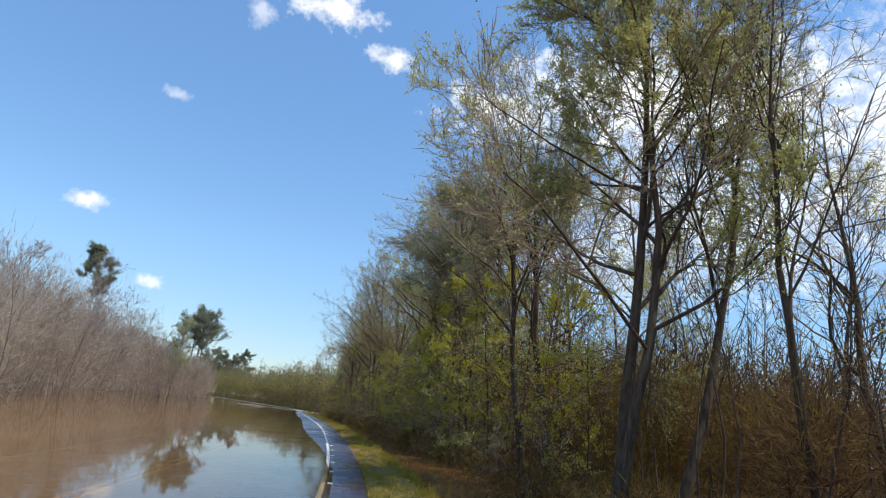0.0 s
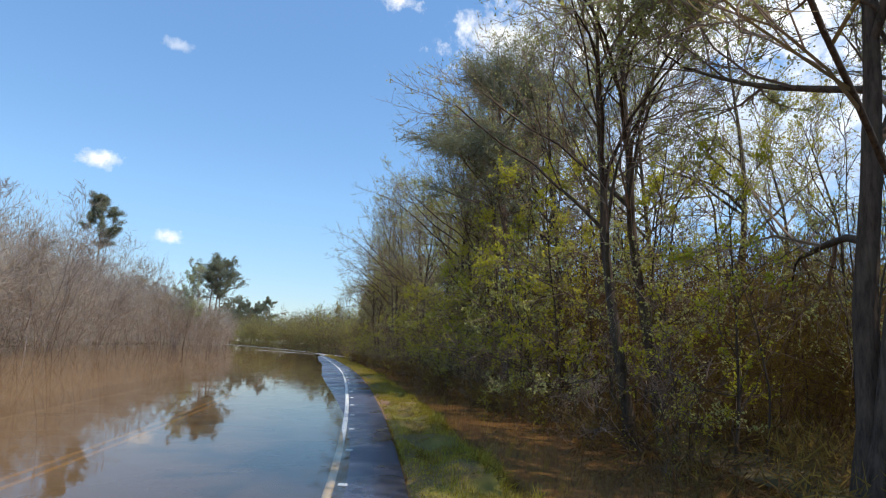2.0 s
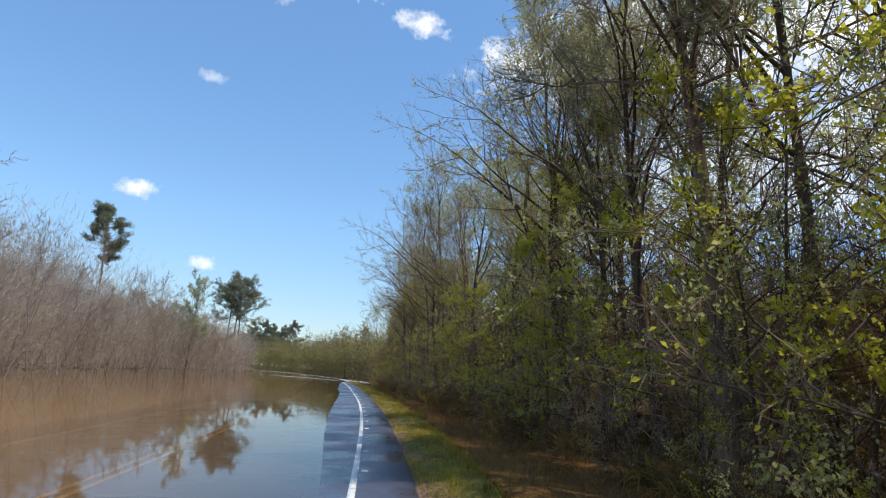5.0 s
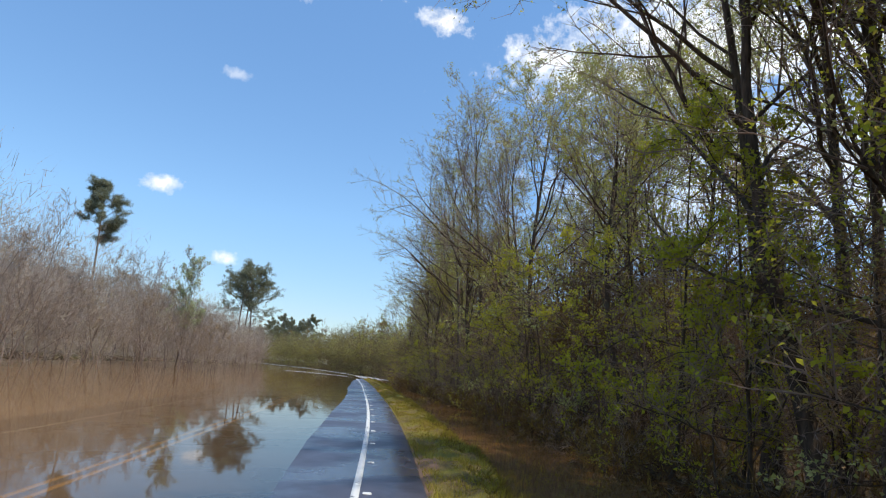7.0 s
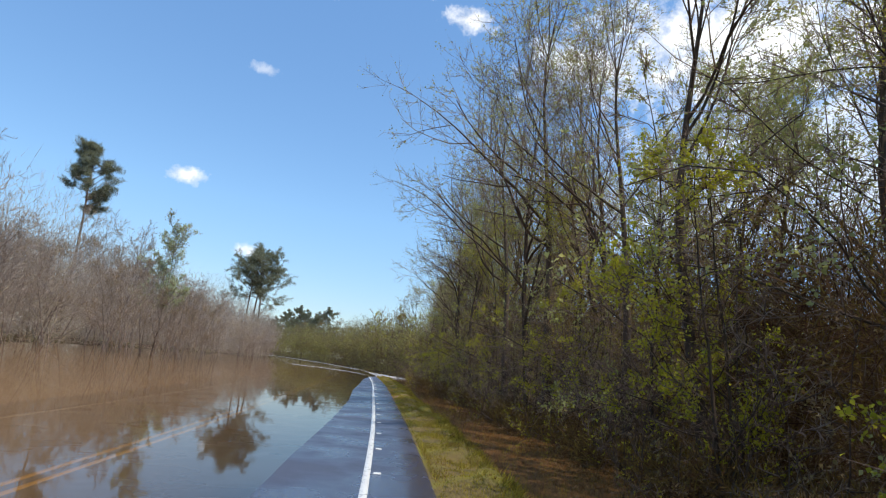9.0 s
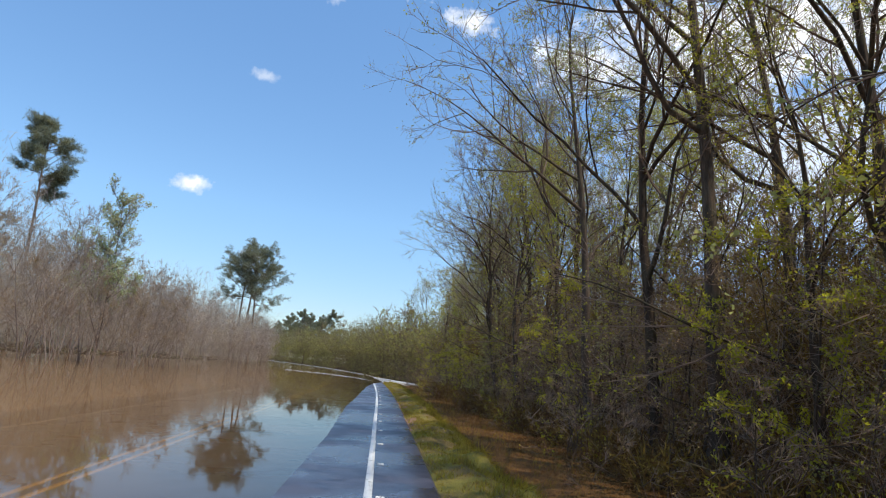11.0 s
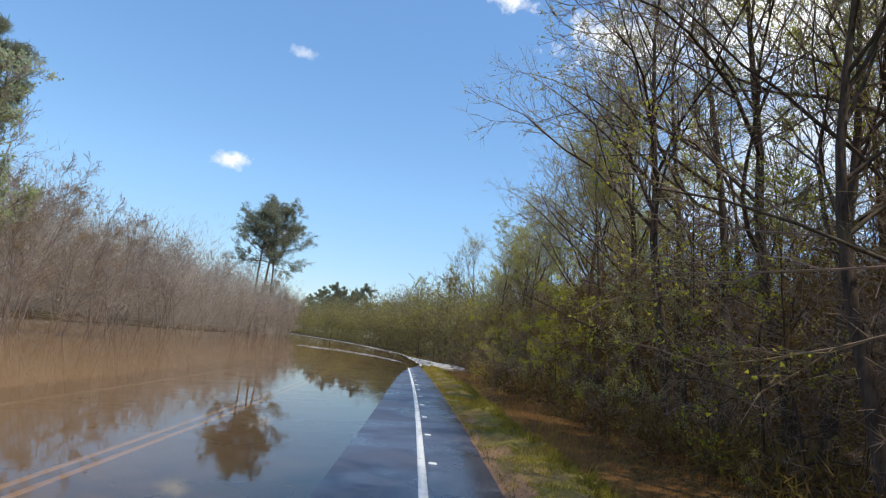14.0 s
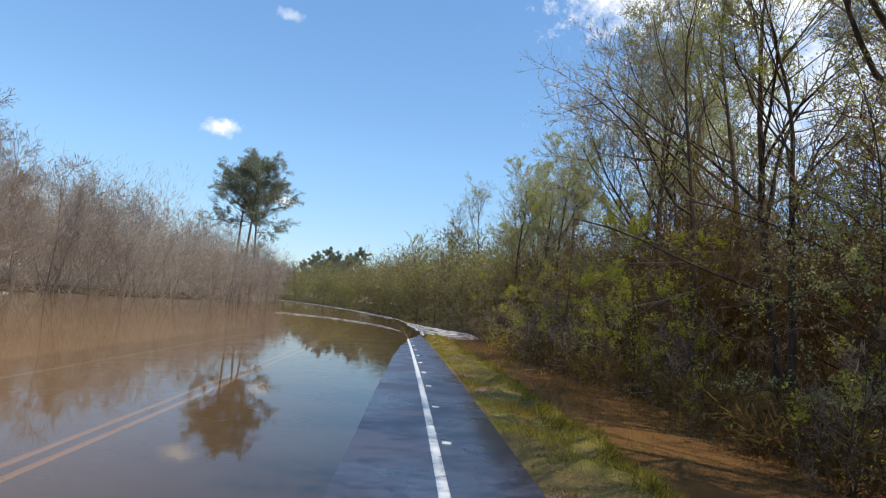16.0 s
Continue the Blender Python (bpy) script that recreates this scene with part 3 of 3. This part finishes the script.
# BRUSH_RIGHT: browns darkened so the colour carries the shade inside the wood
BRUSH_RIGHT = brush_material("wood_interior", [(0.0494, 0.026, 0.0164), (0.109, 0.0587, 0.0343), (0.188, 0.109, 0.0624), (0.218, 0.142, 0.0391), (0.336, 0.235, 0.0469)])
BRUSH_LEFT = brush_material("shore_brush", [(0.25, 0.195, 0.155), (0.44, 0.36, 0.29), (0.56, 0.47, 0.385), (0.45, 0.385, 0.22)])
BRUSH_FAR = brush_material("far_brush", [(0.11, 0.08, 0.055), (0.22, 0.17, 0.11), (0.30, 0.26, 0.10), (0.46, 0.42, 0.12)], 0.13)
BRUSH_BACK = brush_material("wood_backdrop_twigs", [(0.0965, 0.0641, 0.0494), (0.183, 0.128, 0.0999), (0.268, 0.197, 0.157), (0.258, 0.197, 0.0951)])
VERGE_GRASS = brush_material("verge_grass", [(0.20, 0.12, 0.045), (0.36, 0.24, 0.085), (0.35, 0.275, 0.045), (0.46, 0.385, 0.045), (0.55, 0.41, 0.15)], 1.1)
TWIG_TAN = brush_material("tan_twigs", [(0.107, 0.069, 0.0523), (0.247, 0.173, 0.131), (0.398, 0.29, 0.224), (0.354, 0.266, 0.133)])
TWIG_SHORE = brush_material("pinkish_grey_twigs", [(0.24, 0.19, 0.155), (0.42, 0.345, 0.285), (0.55, 0.47, 0.395)])
FLOOR_BRUSH = brush_material("dim_undergrowth", [(0.065, 0.0361, 0.0209), (0.14, 0.0812, 0.0419), (0.217, 0.14, 0.046), (0.325, 0.226, 0.0544)], 0.5)
flat = lambda v: (lambda s: np.full_like(s, float(v)))  # noqa: E731
wood_mass("inner_woods", [(17, 135, flat(8.0), flat(22)), (0, 17, flat(9), flat(30))], 4.4, 900, table([(-30, 4.8), (17, 5.6), (24, 7.8), (45, 8.0), (60, 8.3), (75, 8.3), (90, 8.8), (100, 8.4), (135, 8)]), (0.026, 0.7), BRUSH_RIGHT, "tangle of stems and brush inside the wood, coloured dark as in shade", 31, 0.6, 0.6)
wood_mass("edge_thicket", [(27, 48, flat(7.0), flat(9.5)), (54, 86, flat(6.8), flat(9.5))], 2.2, 520, flat(6.3), (0.013, 0.5), TWIG_TAN, "brown twiggy thicket between the stems at the wood's edge", 37, 0.3, 0.8, 0.36)
wood_mass("back_woods", [(0, 30, flat(32), flat(55)), (30, 140, flat(24), flat(46))], 3.0, 330, table([(0, 11), (20, 11), (32, 10), (60, 9.5), (80, 11), (105, 11), (140, 11)]), (0.06, 0.9), BRUSH_BACK, "greyish brown twigs and stems deep in the wood", 34)
wood_mass("back_shore_woods", [(28, 216, lambda s: shore(s) - 9, lambda s: shore(s) - 40)], 3.0, 300, table([(0, 10), (40, 12.5), (100, 13.5), (160, 13.5), (216, 12)]), (0.12, 0.8), BRUSH_LEFT, "grey brush behind the shore trees", 35)
wood_mass("shore_woods", [(26, 216, lambda s: shore(s) - 1.0, lambda s: shore(s) - 13)], 1.7, 620, table([(0, 9), (40, 11.5), (75, 14), (105, 14), (160, 12.5), (216, 10.5)]), (0.030, 0.85), BRUSH_LEFT, "pinkish-grey leafless brush on the far shore", 32, 0.55, 0.5, 0.34)
wood_mass("distant_woods", [(128, 300, flat(5), flat(22))], 3.0, 560, table([(128, 10.5), (150, 12.5), (170, 13), (330, 14)]), (0.085, 0.6), BRUSH_FAR, "distant wood in first green along the bend", 33)

# ---- trees and shrubs ----
SAPLING = [broadleaf("sapling", 140 + k, 8.0 + 1.5 * k, 0.04, 0.3, 10, 3, 5, (0.35, 0.8), 0.06, 1, BARK_DARK, lm, lab, reach=0.24)
           for k, (lm, lab) in enumerate([(LEAF_BUD, "thin dark sapling in bud inside the wood"), (LEAF_SPRING, "thin sapling with first leaves inside the wood")])]
LARGE = grown("large_tree", 11, 17.0, 0.19, "large two-stemmed hardwood with sparse yellow-green spring leaves", BARK_DARK, TWIG_TAN, LEAF_PALE, fork=0.25, spread=(0.65, 1.25), limbs=17, kids=(8, 7), reach=0.40, leaf=0.058, leaves=6, fine=15, stems=2, toward=0.3, lean=0.03, thick=0.009, spray=0.4, split=True, lift=0.045)
DOME = grown("domed_tree", 12, 13.0, 0.17, "domed grey tree with a fan of fine bare twigs", BARK_GREY, TWIG_TAN, LEAF_PALE, fork=0.3, spread=(0.45, 0.85), limbs=13, kids=(8, 7), reach=0.50, leaf=0.07, leaves=1, fine=14, toward=0.1, split=True, lift=0.06)
DARK = grown("dark_tree", 13, 14.5, 0.145, "leaning dark-barked tree with long bare forked limbs", BARK_DARK, BARK_DARK, LEAF_PALE, fork=0.33, spread=(0.5, 1.1), limbs=10, kids=(7, 6), reach=0.46, leaf=0.07, leaves=0.6, fine=9, toward=0.0, split=True, wander=0.17, tilt=(0.12, 0.02))
TALL = [grown("tall_tree", 20 + k, 14.0 + k, 0.135 + 0.02 * k, lab, bark, TWIG_TAN, lm, fork=0.24 + 0.04 * k, spread=(0.55, 1.1), limbs=13, kids=(6, 5), reach=0.42, leaf=0.07, leaves=lv, fine=9, toward=0.28)
        for k, (lv, bark, lm, lab) in enumerate([(2.2, BARK_DARK, LEAF_SPRING, "tall slender hardwood with thin spring leaves"), (4.0, BARK_DARK, LEAF_PALE, "tall dark-barked tree with pale new leaves"),
                                                 (0.7, BARK_DARK, LEAF_PALE, "tall nearly bare dark-stemmed tree"), (1.7, BARK_GREY, LEAF_PALE, "tall grey tree with pale opening buds")])]
YOUNG = [broadleaf("young_tree", 40 + k, 8.0 + 0.8 * k, 0.06, 0.08, 18, 8, 8, (0.85, 1.5), 0.074, lv - (k == 1), BARK_GREY if k == 2 else BARK_DARK, lm, lab, reach=0.36, lift=0.03, toward=0.2, twig_mat=TWIG_TAN)
         for k, (lv, lm, lab) in enumerate([(4, LEAF_SPRING, "young understorey tree with yellow-green leaves"), (3, LEAF_SPRING, "young understorey tree in thin new leaf"), (3, LEAF_BUD, "young brownish tree in bud"), (4, LEAF_PALE, "pale green young tree")])]
BRUSH = [broadleaf("thicket_shrub", 60 + k, 3.6 + 0.5 * k, 0.025, 0.05, 6, 5, 6, (0.5, 1.3), 0.065, max(lv - 1, 0), bark, lm, lab, "shrub", reach=0.42, stems=4, lift=0.03, lean=0.3, twig_mat=TWIG_TAN)
         for k, (lv, bark, lm, lab) in enumerate([(3, BARK_GREY, LEAF_SPRING, "tangled shrub with a few fresh leaves"), (2, BARK_GREY, LEAF_BUD, "tangled brown shrub holding dry leaves"), (3, BARK_DARK, LEAF_HOLLY, "dense dark evergreen shrub by the ditch")])]
WILLOW = [grown("bare_shore_tree", 80 + k, 10.5 + k, 0.07, lab, BARK_PALE, TWIG_SHORE, LEAF_BUD, fork=0.16, spread=(0.4, 0.95), limbs=8, kids=(5, 4), reach=0.46, leaf=0.08, leaves=lv, fine=8, stems=2, toward=0.0, thick=0.012, lean=0.09, lift=0.05)
          for k, (lv, lab) in enumerate([(0.15, "bare pinkish-grey shore tree with many thin stems"), (0.9, "budding grey-brown shore tree"), (0.0, "leafless grey tree on the far shore")])]
PALE = grown("pale_green_tree", 95, 12.8, 0.09, "slender pale green tree in new leaf on the far shore", BARK_GREY, TWIG_SHORE, LEAF_SILVER, fork=0.18, spread=(0.4, 0.75), limbs=20, kids=(6, 5), reach=0.30, leaf=0.13, leaves=2.6, fine=6, toward=0.0, thick=0.012, lift=0.08, lean=0.02, tilt=(-0.14, 0.0))
PINES = [pine("pine", 100, 25.0, 0.26, 0.66, 40, 0.125, "tall pine with a bare trunk and a tufted crown", 0.04, 22), pine("pine", 101, 22.5, 0.30, 0.58, 32, 0.26, "broad-crowned dark pine above the shore trees", 0.045, 19), pine("pine", 102, 12.6, 0.20, 0.55, 22, 0.29, "dark pine at the wood's edge", 0.018, 28, -0.07), pine("pine", 103, 21.0, 0.30, 0.35, 36, 0.25, "dense dark pine standing far off behind the bend", 0.085, 18)]
FAR = [broadleaf("far_tree", 120 + k, 10 + k, 0.1, 0.15, 15, 6, 6, (0.5, 1.2), 0.11, 3, BARK_GREY, lm, lab, reach=0.36, thick=0.016, spray=0.12, twig_mat=TWIG_TAN)
       for k, (lm, lab) in enumerate([(LEAF_PALE, "far tree in pale new leaf"), (LEAF_SPRING, "far yellow-green tree by the bend"), (LEAF_BUD, "far budding brown tree by the bend")])]


def to_road(x, y):
    """Road coordinates of a place."""
    s = y
    for _ in range(12):
        k = np.interp(s, CURVE_Y, CURVE_SLOPE)
        s = s + ((y - s) + k * (x - np.interp(s, CURVE_Y, CURVE_X))) / (1 + k * k)
    k = np.interp(s, CURVE_Y, CURVE_SLOPE)
    return float(s), float(((x - np.interp(s, CURVE_Y, CURVE_X)) - k * (y - s)) / math.sqrt(1 + k * k))


rng = np.random.default_rng(5)
stand(LARGE, *to_road(5.1, 11.5), 0)
stand(DARK, *to_road(6.3, 11.3), 0)
stand(DARK, *to_road(8.5, 9.0), 200, 0.85)
stand(DOME, *to_road(-10.6, 103.0), 40, 0.95)
stand(DOME, *to_road(-7.4, 82.5), 200, 0.98)
stand(PINES[2], *to_road(2.1, 26.6), 0, 1.0)
# stems that stand out along the wood's edge
for x, y, k, turn, size in ((4.9, 18.2, 2, 0, 0.95), (3.9, 17.3, 2, 10, 0.85), (4.2, 28.0, 3, 0, 0.9), (2.6, 32.0, 2, 15, 0.95), (1.6, 34.6, 0, -20, 0.85), (1.3, 36.6, 1, 30, 1.05), (1.2, 38.6, 3, -10, 0.9),
                         (-1.7, 52.6, 1, 0, 1.05), (0.2, 45.0, 1, 20, 0.8), (-4.4, 64.8, 3, 0, 1.1), (-5.0, 67.2, 2, 40, 1.0), (-6.1, 72.2, 3, -15, 1.0), (-8.2, 78.2, 1, 0, 0.85), (-9.4, 86.6, 2, 10, 0.95), (-7.0, 76.0, 0, 25, 0.8), (-8.6, 90.5, 3, 0, 0.9), (-9.8, 92.5, 0, 30, 0.8), (-7.6, 88.5, 3, -30, 0.95), (-9.0, 95.5, 2, 15, 0.85), (-10.6, 98.0, 3, 0, 0.75), (-7.2, 84.5, 2, -20, 1.0), (-6.2, 81.0, 3, 60, 1.0)):
    stand(TALL[k], *to_road(x, y), turn, size, "right wood")
stand(PINES[0], *to_road(-63.5, 113.2), 40, 1.0)
stand(PINES[1], *to_road(-65.6, 172.5), 0, 0.92)
stand(PINES[1], *to_road(-64.0, 172.0), 130, 1.0)
stand(PINES[1], *to_road(-62.8, 173.0), 220, 0.9)
stand(PINES[2], *to_road(-67.5, 112.0), 90, 0.85, label="low dark pine under the tall one")
for x, y, size in ((-108, 376, 1.15), (-118, 384, 1.05), (-128, 395, 1.1), (-136, 400, 1.2), (-145, 410, 1.1)):
    stand(PINES[3], *to_road(x, y), float(rng.uniform(0, 360)), size, "far pines")
    stand(PINES[3], *to_road(x - 5, y - 6), float(rng.uniform(0, 360)), size * 0.8, "far pines")
stand(PALE, *to_road(-37.2, 91.3), 0, 1.0)
for x, y, size in ((-36.0, 89.6, 0.62), (-34.9, 91.8, 0.55), (-38.0, 88.6, 0.7), (-36.6, 93.4, 0.66), (-35.2, 95.0, 0.6), (-33.6, 87.0, 0.5), (-35.0, 84.6, 0.62), (-37.4, 85.2, 0.75), (-33.4, 90.0, 0.48), (-36.0, 98.0, 0.6), (-34.4, 97.2, 0.5), (-38.6, 92.0, 0.8), (-39.6, 88.0, 0.85)):
    stand(WILLOW[1], *to_road(x, y), float(rng.uniform(0, 360)), size, "left shore")
thin_out = table([(0, 1.0), (50, 1.0), (95, 0.92), (150, 0.86)])
# the right-hand wood: edge shrubs, young trees, tall trees
for s in np.arange(15, 135, 1.7):
    stand(BRUSH[rng.choice(3, p=(0.42, 0.43, 0.15))], s + rng.uniform(-1, 1), rng.uniform(5.0, 6.6), rng.uniform(0, 360), rng.uniform(0.55, 1.1), "right wood")
for s in np.r_[17, 19.5, np.arange(22, 135, 1.9)]:
    stand(YOUNG[rng.choice(4, p=(0.55, 0.2, 0.1, 0.15) if s < 50 else (0.25, 0.3, 0.3, 0.15))], s + rng.uniform(-1.2, 1.2), rng.uniform(6.0, 8.8), rng.uniform(-70, 70), rng.uniform(0.5, 0.85) * float(thin_out(s)), "right wood")
for s in np.r_[np.arange(24, 105, 2.9), np.arange(105, 150, 2.4)]:
    stand(TALL[rng.choice(4, p=(0.25, 0.35, 0.15, 0.25))], s + rng.uniform(-1.2, 1.2), rng.uniform(8, 14), rng.uniform(-50, 50), rng.uniform(0.75, 1.05) * float(thin_out(s)), "right wood")
for s in np.arange(48, 150, 4.0):
    stand(FAR[rng.integers(3)], s + rng.uniform(-1.5, 1.5), rng.uniform(13, 22), rng.uniform(0, 360), rng.uniform(1.0, 1.3), "right wood")
for s in np.arange(120, 310, 4.2):
    stand(FAR[rng.choice(3, p=(0.3, 0.6, 0.1) if s < 170 else (0.25, 0.15, 0.6))], s + rng.uniform(-2, 2), rng.uniform(6, 14), rng.uniform(0, 360), rng.uniform(0.85, 1.2), "far wood")
for s in np.arange(14, 120, 3.6):
    stand(BRUSH[rng.choice(3, p=(0.3, 0.4, 0.3))], s + rng.uniform(-1, 1), rng.uniform(4.6, 5.6), rng.uniform(0, 360), rng.uniform(0.25, 0.5), "right wood")
for s in np.r_[rng.uniform(2.0, 20, 60), rng.uniform(4.5, 36, 80), rng.uniform(30, 135, 110), rng.uniform(78, 105, 60)]:
    stand(SAPLING[rng.integers(2)], s, rng.uniform(7.5, 24), rng.uniform(0, 360), rng.uniform(0.6, 1.05), "right wood")
for s, lat, k, size in ((36.5, 6.0, 0, 0.85), (38.5, 5.7, 0, 0.95), (41, 6.6, 1, 0.9), (43.5, 6.2, 0, 0.8), (15, 7.6, 0, 0.8), (18, 8.0, 1, 0.8), (31.6, 6.6, 0, 0.9), (33.2, 7.0, 3, 0.8), (29, 7.2, 0, 0.95), (26, 6.4, 0, 0.95), (23, 7.2, 0, 1.05), (21, 6.2, 0, 1.0), (19.5, 7.0, 3, 1.0), (24.5, 5.9, 3, 0.95), (47, 7, 3, 1.1), (50, 6.6, 0, 0.9), (55, 7.2, 3, 1.1)):
    stand(YOUNG[k], s, lat, rng.uniform(-70, 70), size, "right wood")
for s in np.arange(5.5, 27, 3.0):
    stand(TALL[rng.choice((0, 2, 3))], s, rng.uniform(10, 17), rng.uniform(0, 360), rng.uniform(0.6, 0.95), "right wood")
for s, lat, k, size in ((57.5, 7.6, 3, 0.85), (59.5, 8.2, 2, 0.9), (61, 7.2, 0, 0.75), (63.5, 8.8, 3, 0.95), (60, 10.0, 1, 0.8), (65.5, 7.8, 0, 0.8), (34, 7.8, 0, 0.75), (35.5, 9.0, 2, 0.95), (37.2, 8.2, 3, 0.85), (33, 9.6, 3, 0.9), (71, 8.4, 1, 0.8), (47, 9.0, 0, 0.85)):
    stand(TALL[k], s, lat, rng.uniform(-50, 50), size, "right wood")
for s, lat, k in ((34.5, 6.6, 2), (36, 7.4, 0), (58.5, 6.8, 2), (60.5, 6.5, 0), (62.5, 7.0, 2), (64, 6.6, 1), (66.5, 7.2, 2), (72, 6.6, 0)):
    stand(YOUNG[k], s, lat, rng.uniform(-70, 70), 0.7, "right wood")
# the left shore
for s in np.arange(36, 214, 2.9):
    stand(WILLOW[rng.integers(3)], s + rng.uniform(-1.5, 1.5), float(shore(s)) - rng.uniform(0.5, 4), rng.uniform(0, 360), rng.uniform(0.55, 0.9) * (1.25 if 62 < s < 135 else 1.0), "left shore")
for s in np.arange(44, 212, 6.0):
    stand(WILLOW[rng.integers(3)], s + rng.uniform(-2, 2), float(shore(s)) - rng.uniform(5, 12), rng.uniform(0, 360), rng.uniform(0.8, 1.1), "left shore")


# ---- on the road ----
def road_stud(s, first):
    x, y = (float(a) for a in on_road(s, 0.155))
    k = float(np.interp(s, CURVE_Y, CURVE_SLOPE))
    if first is None:
        bm = bmesh.new()
        bmesh.ops.create_cube(bm, size=1.0)
        bmesh.ops.scale(bm, vec=(0.12, 0.085, 0.016), verts=bm.verts)
        for v in bm.verts:
            if v.co.z > 0:
                v.co.x *= 0.86
                v.co.y *= 0.7
        mesh = bpy.data.meshes.new("road_stud")
        bm.to_mesh(mesh)
        bm.free()
        mesh.materials.append(WHITE_PAINT)
        first = new("road_stud", mesh)
        tagged(first, "small white raised stud beside the edge line", "road stud", "studs along the edge line")
        ob = first
    else:
        ob = copy_thing(first, Matrix())
    ob.matrix_basis = pose(x, y, float(road_z(s, 0.155)) + 0.009, 0, 0, math.degrees(math.atan(-k)))
    return first


stud = None
for k in range(44):
    stud = road_stud(-4.6 + 2.666 * k, stud)


def foam_line(stops, wide, seed, level, label, fall=0.0):
    """A broken, flat ridge of white water through stops of (s, lat)."""
    rng = np.random.default_rng(seed)
    ridge = Mesh()
    at = np.array([on_road(s, lat) for s, lat in stops], float)
    length = np.r_[0, np.cumsum(np.linalg.norm(np.diff(at, axis=0), axis=1))]
    d = 0.0
    while d < length[-1]:
        long = rng.uniform(0.5, 2.4)
        dd = np.linspace(d, min(d + long, length[-1]), 6)
        x, y = (np.interp(dd, length, at[:, k]) + rng.normal(0, wide * 0.8) + wide * 0.5 * np.sin(dd * 2.5 + k) for k in (0, 1))
        ridge.tube(np.stack([x, y, np.zeros(6)], 1), wide * np.array((0.1, 0.7, 1.0, 0.9, 0.6, 0.1)) * rng.uniform(0.5, 1.2), 6)
        ridge.points[-1] = ridge.points[-1] * (1, 1, 0.4) + (0, 0, level - fall * d / length[-1])
        d += long * rng.uniform(0.75, 1.1)
    return tagged(new("foam", ridge.data("foam", FOAM, True)), label, "foam", kind="stuff")


foam_line([(s, 1.1 + 0.2 * math.sin(s * 0.13)) for s in range(116, 262, 5)], 0.10, 3, LEVEL, "broken white water along the drowned road edge")
foam_line([(150 + 8 * k, 0.2 - 0.02 * k) for k in range(12)], 0.10, 4, LEVEL, "broken white water along the drowned road edge")
for k in range(3):
    foam_line([(118 + k, -0.1 - 0.3 * k), (123 + 1.4 * k, -1.6), (127 + 1.6 * k, -3.6), (130 + 1.8 * k, -6.5), (132 + 2 * k, -11)], 0.035 + 0.012 * k, 5 + k, LEVEL, "white ripples across the drowned lanes")
for k in range(11):
    foam_line([(139 - 2.0 * k, 1.0), (135 - 1.7 * k, 2.2), (130 - 1.0 * k, 3.8 + 0.08 * k), (127.5 - 0.7 * k, 5.4)], 0.13, 10 + k, LEVEL + 0.01, "white water spilling off the road into the ditch", 0.085)


# ---- grass on the verge ----
def grass(seed, count):
    rng = np.random.default_rng(seed)
    s = rng.uniform(4, 125, count)
    lat = 0.98 + 1.75 * rng.beta(1.1, 1.0, count)
    tuft = np.array([noise.noise((a * 0.8, b * 1.6, 9.1)) for a, b in zip(s, lat)])
    keep = tuft > rng.uniform(-1.3, 0.2, count)
    s, lat, tuft = s[keep], lat[keep], tuft[keep]
    x, y = on_road(s, lat)
    z = ground_z(s, lat)
    tall = (0.045 + 0.17 * np.clip(tuft + 0.1, 0, 1) + 0.02 * (lat > 2.0)) * rng.uniform(0.5, 1.3, len(s))
    way = unit(rng.normal(0, 0.5, (len(s), 3)) + np.array((0, 0, 1.0))) * tall[:, None]
    blades = Mesh()
    blades.blades(np.stack([x, y, z - 0.01], 1), way, unit(np.cross(way, rng.normal(0, 1, way.shape))) * 0.007)
    return tagged(new("grass", blades.data("grass", VERGE_GRASS)), "short yellow-green verge grass with dry straw", "grass", kind="stuff")


grass(77, 170000)


def crest_tufts(seed, count):
    """Coarse dark clumps where the bank breaks off to the ditch."""
    rng = np.random.default_rng(seed)
    s, lat = np.repeat(rng.uniform(4, 125, count), 70), np.repeat(rng.uniform(1.9, 2.75, count), 70)
    s, lat = s + rng.normal(0, 0.13, len(s)), lat + rng.normal(0, 0.10, len(s))
    x, y = on_road(s, lat)
    way = unit(rng.normal(0, 0.6, (len(s), 3)) + np.array((0.3, 0, 0.7))) * rng.uniform(0.08, 0.24, (len(s), 1))
    blades = Mesh()
    blades.blades(np.stack([x, y, ground_z(s, lat) - 0.02], 1), way, unit(np.cross(way, rng.normal(0, 1, way.shape))) * 0.009)
    return tagged(new("grass_tufts", blades.data("grass_tufts", TUFT)), "coarse brown and green tufts on the bank's edge", "grass", kind="stuff")


TUFT = brush_material("coarse_tuft", [(0.09, 0.055, 0.02), (0.20, 0.145, 0.035), (0.35, 0.295, 0.035), (0.50, 0.41, 0.09)], 1.7)
crest_tufts(78, 620)
wood_mass("undergrowth", [(2.5, 45, flat(4.9), flat(10)), (45, 120, flat(4.9), flat(7.5))], 5, 90, flat(1.1), (0.03, 0.3), FLOOR_BRUSH, "low brown and yellow-green undergrowth at the wood's foot", 36, 0.5, 0.6, 0.8)
